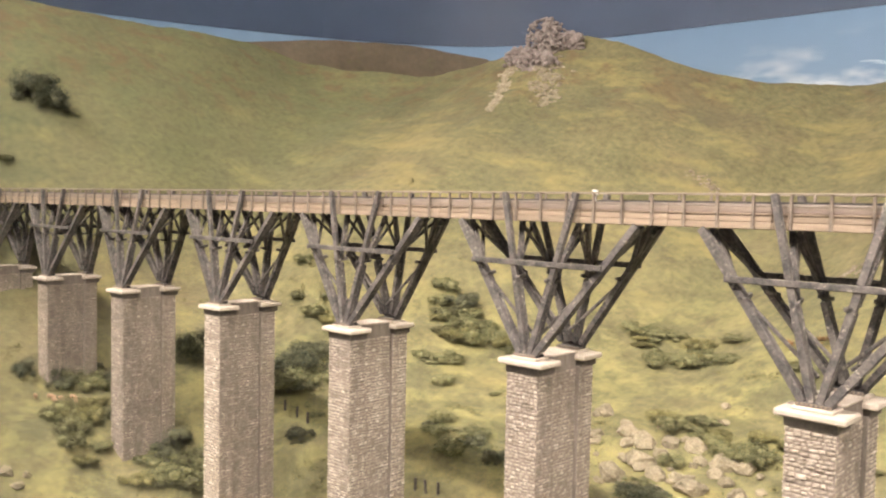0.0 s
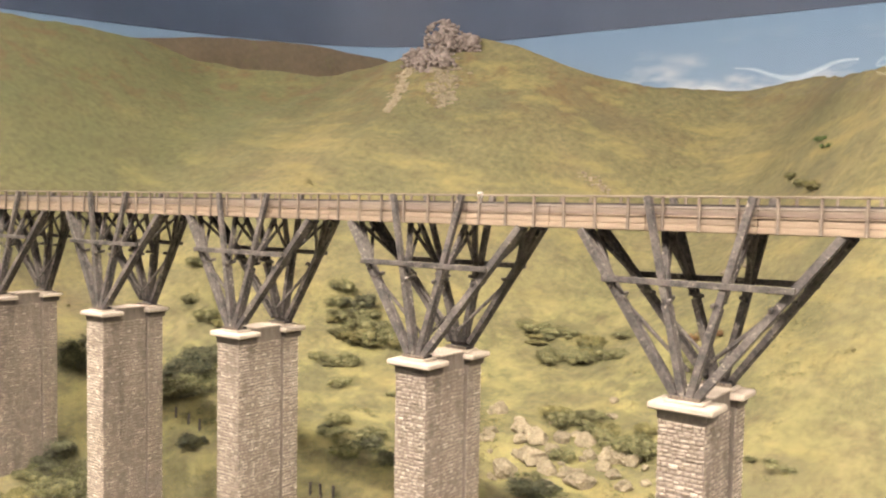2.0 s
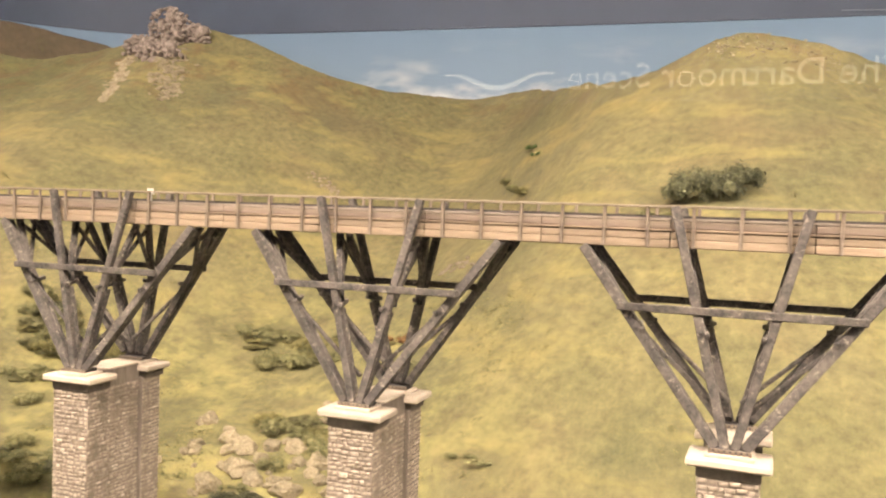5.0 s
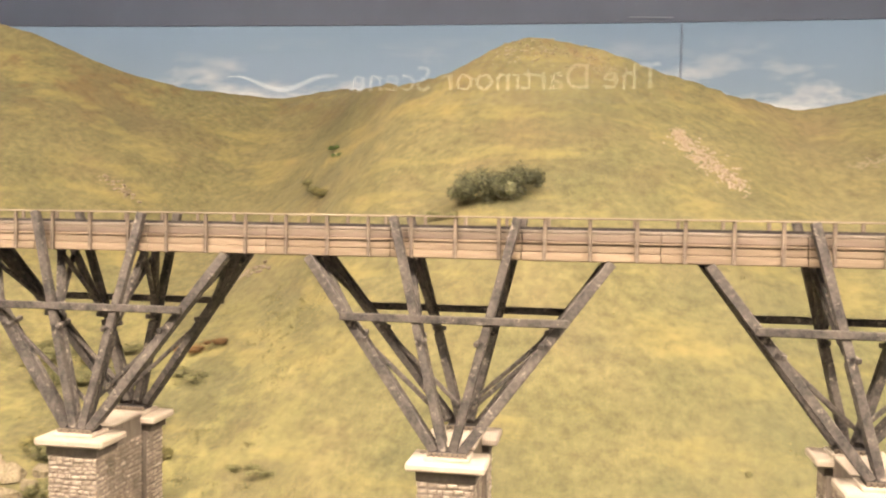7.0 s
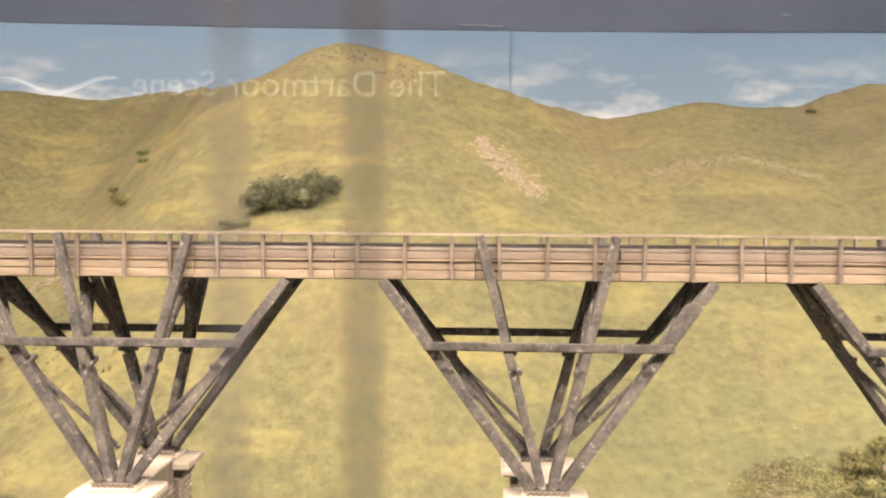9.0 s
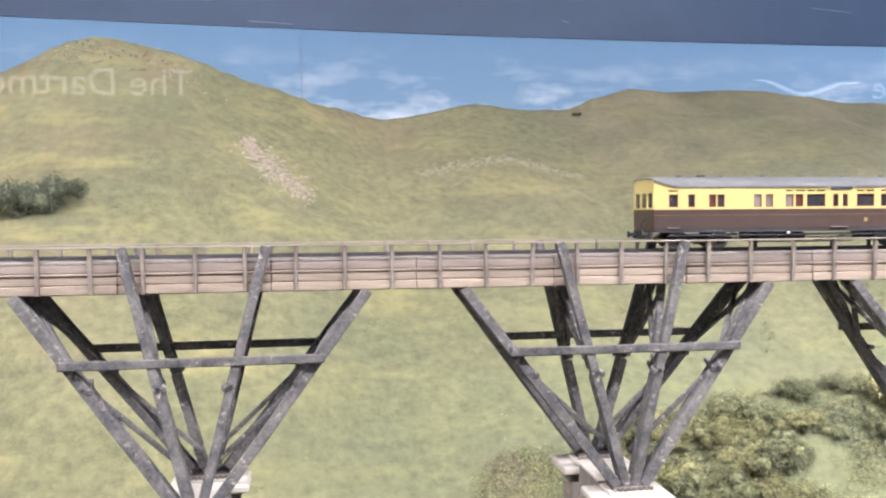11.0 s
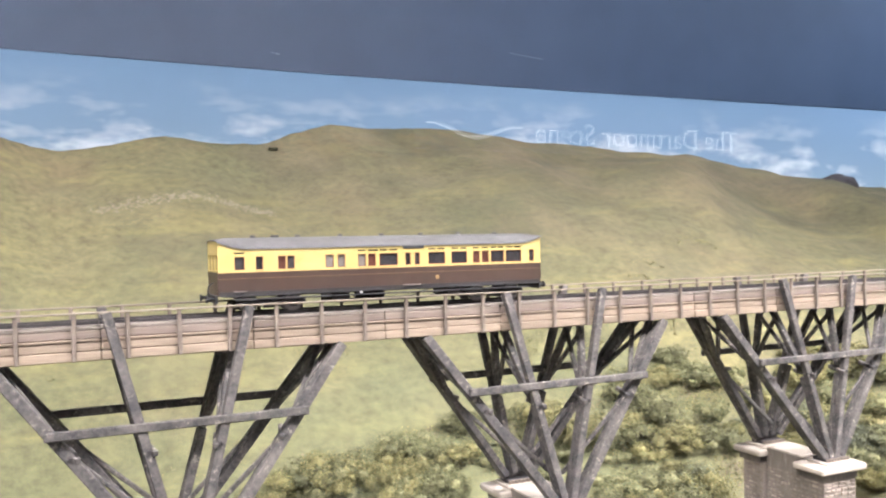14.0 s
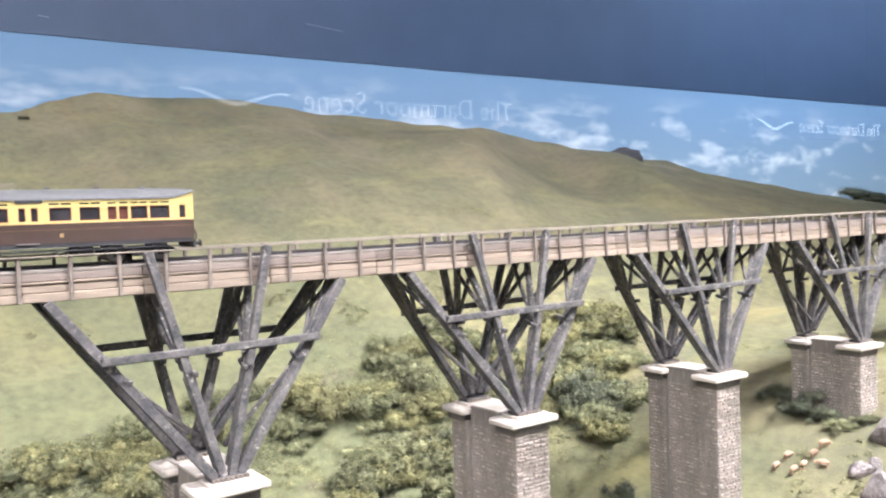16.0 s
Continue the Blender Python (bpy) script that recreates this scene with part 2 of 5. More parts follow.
CAPSTONE = grained("pale_cap_stone", (0.56, 0.475, 0.38), (0.78, 0.69, 0.58), 45, 0.85, 6, 0.0004)
ROCK = grained("tor_granite", (0.150, 0.122, 0.112), (0.40, 0.335, 0.300), 90, 0.95, 4, 0.0018, wear=(0.72, 0.64, 0.55))
STRAW = grained("straw_rock", (0.245, 0.208, 0.138), (0.46, 0.395, 0.280), 60, 0.95, 4, 0.0010, wear=(0.30, 0.27, 0.13))
BOULDER = grained("boulder_granite", (0.19, 0.160, 0.104), (0.47, 0.400, 0.270), 70, 0.95, 4, 0.0016, wear=(0.150, 0.150, 0.062))
DARK = grained("navy_board", (0.022, 0.047, 0.098), (0.032, 0.061, 0.120), 1.5, 0.6, 4, 0.0)
WALL = grained("room_paint", (0.10, 0.10, 0.105), (0.14, 0.14, 0.145), 3, 0.9, 5, 0.0)
LEAF = leaf_material("bush_foliage", (0.125, 0.128, 0.056), (0.310, 0.300, 0.138))
LEAF_DARK = leaf_material("dark_foliage", (0.066, 0.075, 0.044), (0.190, 0.192, 0.100))
LEAF_WARM = leaf_material("mossy_foliage", (0.170, 0.160, 0.062), (0.370, 0.335, 0.132))

PALE = grained("pale_scree", (0.25, 0.200, 0.140), (0.43, 0.360, 0.275), 60, 0.95, 4, 0.0006)
SCRUB = leaf_material("low_scrub", (0.150, 0.150, 0.064), (0.390, 0.345, 0.142))
BRACKEN = leaf_material("brown_scrub", (0.150, 0.118, 0.075), (0.300, 0.245, 0.160))
LEAF_RUST = leaf_material("bracken", (0.12, 0.060, 0.020), (0.34, 0.190, 0.070))
LEAF_BRIGHT = leaf_material("bright_shrub", (0.040, 0.075, 0.020), (0.130, 0.200, 0.060))
TAN = grained("tan_plaster", (0.46, 0.28, 0.17), (0.62, 0.42, 0.28), 90, 0.8, 4, 0.0)
HEATH = grained("brown_heather", (0.085, 0.066, 0.043), (0.155, 0.122, 0.078), 9, 0.95, 7, 0.004, wear=(0.12, 0.115, 0.052))
GORSE = grained("dark_gorse", (0.036, 0.034, 0.040), (0.075, 0.066, 0.068), 60, 0.95, 5, 0.003)
JOINT = grained("joint_shadow", (0.18, 0.24, 0.34), (0.22, 0.29, 0.40), 9, 0.9, 4, 0.0)
STREAK = grained("pale_line", (0.16, 0.20, 0.26), (0.26, 0.31, 0.38), 40, 0.8, 4, 0.0)
BOARD = grained("violet_board", (0.10, 0.08, 0.17), (0.15, 0.12, 0.24), 9, 0.6, 4, 0.0)


def glass_material(name, rough, tint):
    m, t, b = material(name, rough)
    b.inputs["Base Color"].default_value, b.inputs["Transmission Weight"].default_value, b.inputs["IOR"].default_value = (*tint, 1), 1.0, 1.45
    return m


def soft_band_material(name, tint, cover, half):
    """A thin see-through band that fades out to both sides over half metres."""
    m, t, b = material(name, 0.95)
    b.inputs["Base Color"].default_value = (*tint, 1)
    z = t.nodes.new("ShaderNodeSeparateXYZ")
    t.links.new(coords(t, "Object", (1, 1, 1)), z.inputs[0])
    off = t.nodes.new("ShaderNodeMath")
    off.operation = "ABSOLUTE"
    t.links.new(z.outputs["X"], off.inputs[0])
    fade = node(t, "ShaderNodeMapRange", From_Min=half, From_Max=half * 0.25, To_Min=0.0, To_Max=cover)
    fade.interpolation_type = "SMOOTHSTEP"
    t.links.new(off.outputs[0], fade.inputs["Value"])
    t.links.new(fade.outputs[0], b.inputs["Alpha"])
    return m


def lit_material(name, colour, strength):
    m, t, b = material(name, 0.6)
    b.inputs["Emission Color"].default_value, b.inputs["Emission Strength"].default_value = (*colour, 1), strength
    return m


GLASS = glass_material("viewing_glass", 0.0, (1, 1, 1))
BAND_PALE = soft_band_material("pale_soft_band", (0.085, 0.085, 0.095), 0.16, 0.0030)
BAND_DARK = soft_band_material("dark_soft_band", (0.055, 0.052, 0.050), 0.24, 0.0030)
LIT = lit_material("lit_lettering", (0.95, 0.97, 1.0), 0.7)
LIT_MARK = lit_material("lit_mark", (0.95, 0.97, 1.0), 1.6)

# ---- building blocks ----
def mesh_of(name, bm, *mats):
    me = bpy.data.meshes.new(name)
    bm.normal_update()
    bm.to_mesh(me)
    bm.free()
    for m in mats:
        me.materials.append(m)
    return me


def thing(name, label="", category="", group="", kind="", m=None):
    ob = new(name)
    if m is not None:
        ob.matrix_basis = m
    return tagged(ob, label, category, group, kind)


def part(name, bm, mat, parent, label="", m=None):
    me = bm if isinstance(bm, bpy.types.Mesh) else mesh_of(name, bm, mat)
    ob = new(name, me)
    ob.parent = parent
    if m is not None:
        ob.matrix_basis = m
    return tagged(ob, label)


def solid(name, bm, mat, label="", category="", kind="", group="", m=None):
    ob = new(name, bm if isinstance(bm, bpy.types.Mesh) else mesh_of(name, bm, mat))
    if m is not None:
        ob.matrix_basis = m
    return tagged(ob, label, category, group, kind)


def box(bm, x0, x1, y0, y1, z0, z1, bevel=0.0):
    made = bmesh.ops.create_cube(bm, size=1, matrix=Matrix.Translation(((x0 + x1) / 2, (y0 + y1) / 2, (z0 + z1) / 2)) @ Matrix.Diagonal((x1 - x0, y1 - y0, z1 - z0, 1)))
    if bevel:
        es = list({e for v in made["verts"] for e in v.link_edges})
        bmesh.ops.bevel(bm, geom=es, offset=bevel, segments=1, affect="EDGES", profile=0.5)
    return bm


def boxed(*args, **kw):
    return box(bmesh.new(), *args, **kw)


def bar(bm, a, b, w, d, bevel=0.0006, side=Vector((0, 1, 0)), rough=0.0):
    """A squared timber from a to b, w wide and d deep (towards side)."""
    a, b = Vector(a), Vector(b)
    along = (b - a).normalized()
    across = side.cross(along).normalized()
    deep = along.cross(across)
    turn = Matrix((across, deep, along)).transposed().to_4x4()
    made = bmesh.ops.create_cube(bm, size=1, matrix=Matrix.Translation((a + b) / 2) @ turn @ Matrix.Diagonal((w, d, (b - a).length, 1)))
    es = list({e for v in made["verts"] for e in v.link_edges})
    if bevel:
        bmesh.ops.bevel(bm, geom=es, offset=bevel, segments=1, affect="EDGES")
    return bm


def barred(*args, **kw):
    return bar(bmesh.new(), *args, **kw)


def tube(bm, a, b, r, n=10, r2=None):
    a, b = Vector(a), Vector(b)
    bmesh.ops.create_cone(bm, segments=n, radius1=r, radius2=r if r2 is None else r2, depth=(b - a).length, cap_ends=True,
                          matrix=Matrix.Translation((a + b) / 2) @ (b - a).to_track_quat("Z", "Y").to_matrix().to_4x4())
    return bm


# ---- the ground ----
# crest of the hills: along, away, height
CREST = [(-3.4, 0.9, 0.62), (-2.75, 1.0, 0.690), (-2.60, 1.15, 0.658), (-2.48, 1.27, 0.632), (-2.3, 1.39, 0.604), (-2.14, 1.48, 0.585), (-1.95, 1.57, 0.63), (-1.75, 1.6, 0.685), (-1.58, 1.58, 0.690), (-1.42, 1.6, 0.635),
         (-1.27, 1.6, 0.565), (-1.13, 1.7, 0.505), (-0.85, 1.95, 0.51), (-0.66, 1.9, 0.53), (-0.45, 1.5, 0.463), (-0.32, 1.25, 0.440), (-0.20, 1.18, 0.457), (-0.05, 1.17, 0.523),
         (0.11, 1.2, 0.482), (0.34, 1.3, 0.417), (0.52, 1.4, 0.40), (0.77, 1.4, 0.433), (0.92, 1.42, 0.417), (1.14, 1.5, 0.484), (1.5, 1.5, 0.487), (1.75, 1.5, 0.465),
         (2.33, 1.5, 0.435), (2.95, 1.5, 0.358), (3.25, 1.5, 0.345), (3.7, 1.5, 0.275), (4.6, 1.5, 0.16), (7.6, 1.5, 0.10)]
CX, CY, CZ = (np.array(c) for c in zip(*CREST))
FLOOR_X = np.array([-3.4, -2.3, -1.9, -1.6, -1.38, -1.1, -0.75, 0.0, 0.6, 1.0, 1.32, 1.58, 1.9, 2.6, 7.6])
FLOOR_Z = np.array([0.25, 0.05, -0.09, -0.178, -0.235, -0.35, -0.43, -0.46, -0.42, -0.33, -0.20, -0.070, -0.036, -0.015, 0.0])
FOOT_Z = np.array([0.28, 0.10, -0.04, -0.10, -0.15, -0.19, -0.235, -0.25, -0.26, -0.22, -0.14, -0.066, -0.034, -0.01, 0.0])
FOOT_Y = 0.36
SPURS = [((2.17, 1.45), (1.80, 0.80), 0.085, 0.15), ((2.42, 1.45), (2.34, 0.85), -0.055, 0.12), ((2.75, 1.45), (2.50, 0.85), 0.060, 0.13), ((1.52, 1.45), (1.40, 0.75), 0.022, 0.11), ((0.98, 1.35), (1.02, 0.75), -0.018, 0.08),
         ((-1.05, 1.60), (-0.98, 0.85), 0.030, 0.12), ((-1.30, 1.60), (-1.12, 0.85), 0.020, 0.07), ((-0.55, 1.65), (-0.62, 0.85), -0.022, 0.12), ((-0.22, 1.17), (-0.32, 0.65), 0.020, 0.09), ((0.20, 1.22), (0.30, 0.65), 0.020, 0.10)]


def eased(x, xs, ys, w=0.035):
    """A curve through knots, softened over w metres."""
    return sum(np.interp(x + k * w, xs, ys) * c for k, c in ((-2, 1), (-1, 4), (0, 6), (1, 4), (2, 1))) / 16


def ground_height(x, y):
    x, y = np.asarray(x, float), np.asarray(y, float)
    cy, cz, ff, fz = eased(x, CX, CY), eased(x, CX, CZ), eased(x, FLOOR_X, FLOOR_Z, 0.08), eased(x, FLOOR_X, FOOT_Z, 0.08)
    s = np.clip((y - FOOT_Y) / (cy - FOOT_Y), 0, 1)
    power = 1.0 + 0.45 * np.exp(-((x + 0.9) / 0.45) ** 2)
    face = fz + (cz - fz) * s**power
    near = np.clip((FOOT_Y - y) / 0.36, 0, 1)
    near = near * near * (3 - 2 * near)
    z = np.where(y < FOOT_Y, fz + (ff - fz) * near, face)
    back = np.clip(y - cy, 0, 2)
    z = z - np.where(back < 0.06, back * back * 5, 0.018 + (back - 0.06) * 0.6)
    # the shoulder on the far left comes round towards the front
    left = 0.70 - 0.86 * np.clip((x + 2.62) / 0.9, 0, 4) ** 1.15 - 0.06 * np.clip(0.2 - y, 0, 1)
    left = left - np.clip(-2.66 - x, 0, 1) * 0.8
    left = left - 0.35 * np.clip(y - 1.15, 0, 1) ** 1.0
    # spurs and gullies running down the eastern hill: top, foot, height, half width
    for (xa, ya), (xb, yb), high, half in SPURS:
        f = np.clip((cy - y) / (ya - yb), 0, 1.4)
        off = (x - (xa + (xb - xa) * f)) / half
        fade = np.clip((f - 0.10) / 0.40, 0, 1) * np.clip((1.25 - f) / 0.6, 0, 1)
        z = z + high * fade * np.where(off < 0, np.exp(-off * off * 0.35), np.exp(-off * off * 1.6))
    k = 0.022
    return k * np.logaddexp(z / k, left / k)


def rough_ground(x, y):
    s = min(1.0, max(0.0, (y - FOOT_Y) / (float(np.interp(x, CX, CY)) - FOOT_Y)))
    fold = 0.055 * s * s * (1 - s) * (1 if s < 1 else 0) * noise.noise((x * 4.3 + 0.6 * y, y * 1.1, 9.0))
    return fold + 0.016 * noise.noise((x * 3.1, y * 2.2, 0.0)) + 0.008 * noise.noise((x * 7.5, y * 2.6, 5.0)) + 0.006 * noise.noise((x * 11, y * 11, 3.0)) + 0.0022 * noise.noise((x * 45, y * 45, 7.0)) + 0.001 * noise.noise((x * 120, y * 120, 1.0))


def ground_at(x, y):
    return float(ground_height(x, y)) + rough_ground(x, y)


def build_ground():
    xs = np.concatenate([np.arange(-3.3, -2.2, 0.03), np.arange(-2.2, 2.0, 0.0125), np.arange(2.0, 4.0, 0.03), np.arange(4.0, 7.5, 0.08)])
    ys = np.concatenate([np.arange(-0.40, 0.0, 0.03), np.arange(0.0, 1.2, 0.0125), np.arange(1.2, 2.20, 0.02)])
    gx, gy = np.meshgrid(xs, ys)
    gz = ground_height(gx, gy)
    verts = [(float(a), float(b), float(c) + rough_ground(float(a), float(b))) for a, b, c in zip(gx.ravel(), gy.ravel(), gz.ravel())]
    n = len(xs)
    faces = [(r * n + c, r * n + c + 1, (r + 1) * n + c + 1, (r + 1) * n + c) for r in range(len(ys) - 1) for c in range(n - 1)]
    me = bpy.data.meshes.new("ground")
    me.from_pydata(verts, [], faces)
    me.polygons.foreach_set("use_smooth", [True] * len(me.polygons))
    me.materials.append(GRASS)
    return tagged(new("ground", me), "rolling olive and straw-coloured moorland grass slopes", "ground", kind="structure")


build_ground()


# ---- the walls round the model ----
WALL_LINE = [(-3.05, -0.4), (-2.86, 0.55), (-2.62, 1.25), (-2.38, 1.68), (-2.15, 1.88), (-1.80, 1.96), (-0.4, 2.10), (1.0, 2.18), (2.6, 2.14), (4.55, 2.02), (7.5, 1.85)]


def wall_strip(z0, z1, proud=0.0, thick=0.02):
    bm = bmesh.new()
    f = np.linspace(0, len(WALL_LINE) - 1, 90)
    ks, (wx, wy) = range(len(WALL_LINE)), zip(*WALL_LINE)
    pts = [Vector((x, y, 0)) for x, y in zip(eased(f, ks, wx, 0.3), eased(f, ks, wy, 0.3))]
    rows = []
    for i, p in enumerate(pts):
        d = (pts[min(i + 1, len(pts) - 1)] - pts[max(i - 1, 0)]).normalized()
        n = Vector((d.y, -d.x, 0))
        f, b = p + n * proud, p - n * thick
        rows.append([bm.verts.new((f.x, f.y, z0)), bm.verts.new((f.x, f.y, z1)), bm.verts.new((b.x, b.y, z1)), bm.verts.new((b.x, b.y, z0))])
    for a, b in zip(rows, rows[1:]):
        for k in range(4):
            bm.faces.new((a[k], a[(k + 1) % 4], b[(k + 1) % 4], b[k])).smooth = True
    bm.faces.new(rows[0]), bm.faces.new(rows[-1][::-1])
    for e in bm.edges:
        e.smooth = abs(e.verts[0].co.z - e.verts[1].co.z) > 0.1
    bmesh.ops.recalc_face_normals(bm, faces=bm.faces)
    return bm


solid("backdrop", wall_strip(-0.6, 0.752), SKY, "painted pale blue sky with soft white clouds", "backdrop", "structure")
solid("wall_upper", wall_strip(0.7525, 2.25, 0.003, 0.03), DARK, "dark navy board above the painted sky", "wall", "structure")


def board_streak(x0, z0, x1, z1):
    """A thin pale streak across the dark board."""
    def at(x):
        wx, wy = zip(*WALL_LINE)
        return float(np.interp(x, wx, wy))
    return solid("trim", barred((x0, at(x0) - 0.012, z0), (x1, at(x1) - 0.012, z1), 0.0016, 0.0010, 0), STREAK, "thin pale streak on the dark board", "trim", "structure")


board_streak(0.178, 0.7685, 0.31, 0.7645), board_streak(-2.10, 0.800, -1.90, 0.775), board_streak(1.02, 0.83, 1.20, 0.805), board_streak(2.05, 0.875, 2.20, 0.862)


# ---- the viaduct ----
SPAN, BOW = 0.264, -0.0215
DECK_Z, DEPTH = 0.130, 0.1034
MID = DEPTH / 2


def on_line(k):
    """The pose of pier k on the gently bowed line of the viaduct."""
    x = SPAN * (k - 7)
    return pose(x, BOW * x * x, 0, 0, 0, math.degrees(math.atan(2 * BOW * x)))


PIERS = list(range(-1, 16))


def rubble(x0, x1, z0, z1, face, axis, sign, rng, along=0.0056, course=0.0034, rise=1.0):
    """Rubble stones of one face of a pier: (place, size) of each, in uneven courses."""
    out, z = [], z1
    while z > z0:
        h = course * rng.uniform(0.75, 1.3)
        x = x0 - rng.uniform(0, along)
        while x < x1:
            w = along * rng.uniform(0.6, 1.5)
            a, b = max(x, x0), min(x + w, x1)
            if b - a > 0.0018:
                k = h * rng.uniform(0.72, 1.0)
                out.append(((a + b) / 2, z - h / 2 + rng.uniform(-0.0006, 0.0006), b - a - 0.0004, k - 0.0003, rise * rng.uniform(0.0002, 0.0013)))
            x += w
        z -= h
    return out


def stone_bm(bm, face, s):
    (kind, at, sign), (u, z, w, h, proud) = face, s
    i = min(w, h) * 0.22
    ring0 = [(u - w / 2, z - h / 2), (u + w / 2, z - h / 2), (u + w / 2, z + h / 2), (u - w / 2, z + h / 2)]
    ring1 = [(u - w / 2 + i, z - h / 2 + i), (u + w / 2 - i, z - h / 2 + i), (u + w / 2 - i, z + h / 2 - i), (u - w / 2 + i, z + h / 2 - i)]

    def spot(p, d):
        return (p[0], at + sign * d, p[1]) if kind == "y" else (at + sign * d, p[0], p[1])

    a = [bm.verts.new(spot(p, -0.0002)) for p in ring0]
    b = [bm.verts.new(spot(p, proud)) for p in ring1]
    flip = (sign > 0) == (kind == "y")
    for k in range(4):
        q = (a[k], a[(k + 1) % 4], b[(k + 1) % 4], b[k])
        bm.faces.new(q[::-1] if flip else q)
    bm.faces.new(b[::-1] if flip else b)


PH = 0.0185  # half width of a pilaster
PIL = 0.0285  # depth of a pilaster with its cap's overhang taken off
FACES = [("y", 0.006, -1, -PH, PH), ("x", PH, 1, 0.006, 0.006 + 0.024), ("x", -PH, -1, 0.006, 0.006 + 0.024)]


def build_pier():
    pier = thing("viaduct_pier", "pale granite rubble viaduct pier with two capped pilasters", "pier", "viaduct piers")
    low = -0.50
    part("front_pilaster", boxed(-PH, PH, 0.006, 0.030, low, -0.012, bevel=0.0006), MORTAR, pier)
    part("rear_pilaster", boxed(-PH, PH, DEPTH - 0.030, DEPTH - 0.006, low, -0.012, bevel=0.0006), MORTAR, pier)
    part("web_wall", boxed(-0.0145, 0.0145, 0.0302, DEPTH - 0.0302, low, 0.0015, bevel=0.0006), MORTAR, pier, "smooth rendered web between the pilasters")
    part("web_coping", boxed(-0.0152, 0.0152, 0.0332, DEPTH - 0.0332, 0.0016, 0.0034, bevel=0.0005), CAPSTONE, pier, "pale coping along the web")
    for name, y0, y1 in (("front_cap", 0.0, 0.0330), ("rear_cap", DEPTH - 0.0330, DEPTH)):
        bm = boxed(-0.0259, 0.0259, y0, y1, -0.0056, 0.0, bevel=0.0013)
        part(name, bm, CAPSTONE, pier, "moulded pale cap stone")
        part("necking", boxed(-0.0197, 0.0197, y0 + 0.0050, y1 - 0.0020, -0.0128, -0.0056, bevel=0.0005), NECK, pier, "brown necking course, darkened for the shade under the cap")
        bm = boxed(-0.0150, 0.0150, y0 + 0.006, y1 - 0.006, 0.0, 0.0026, bevel=0.0005)
        part("bed_plate", bm, CAPSTONE, pier, "stone bed under the timber feet")
        part("iron_shoe", boxed(-0.0122, 0.0122, y0 + 0.010, y1 - 0.010, 0.0026, 0.0056, bevel=0.0004), IRON, pier, "dark iron shoe holding the struts")
        bm = bmesh.new()
        for k in range(8):
            box(bm, -0.0127 + k * 0.0034, -0.0104 + k * 0.0034, y0 + 0.0076, y0 + 0.0084, 0.0026, 0.0050)
        box(bm, -0.0127, 0.0127, y0 + 0.0077, y0 + 0.0083, 0.0050, 0.0056)
        part("shoe_guard", bm, POSTWOOD, pier, "ribbed guard before the strut feet")
    return pier


pier0 = build_pier()
pier0.matrix_basis = on_line(PIERS[0])
piers = {PIERS[0]: pier0}
for k in PIERS[1:]:
    piers[k] = copy_thing(pier0, on_line(k))

TOP = {"outer": 0.1025, "inner": 0.0345}


def strut_ends(where, lean, side):
    """Foot and head of a strut: where is its offset at the deck, lean says whether it tucks under the beam or passes before it, side is -1 at the front and 1 at the rear."""
    foot_x = where * 0.085
    y_foot, y_top = 0.0150, (0.0325 if lean == "outer" else 0.0262)
    return foot_x, (y_foot if side < 0 else DEPTH - y_foot), (y_top if side < 0 else DEPTH - y_top)


def branch(off, side):
    """Foot and head of the branch that leaves a strut at mid height and leans in to the inner beam."""
    a, b = Vector((off * 0.62, 0.0245, 0.0780)), Vector((off * 0.975, 0.0445, DECK_Z - 0.0005))
    if side > 0:
        a.y, b.y = DEPTH - a.y, DEPTH - b.y
    return a, b


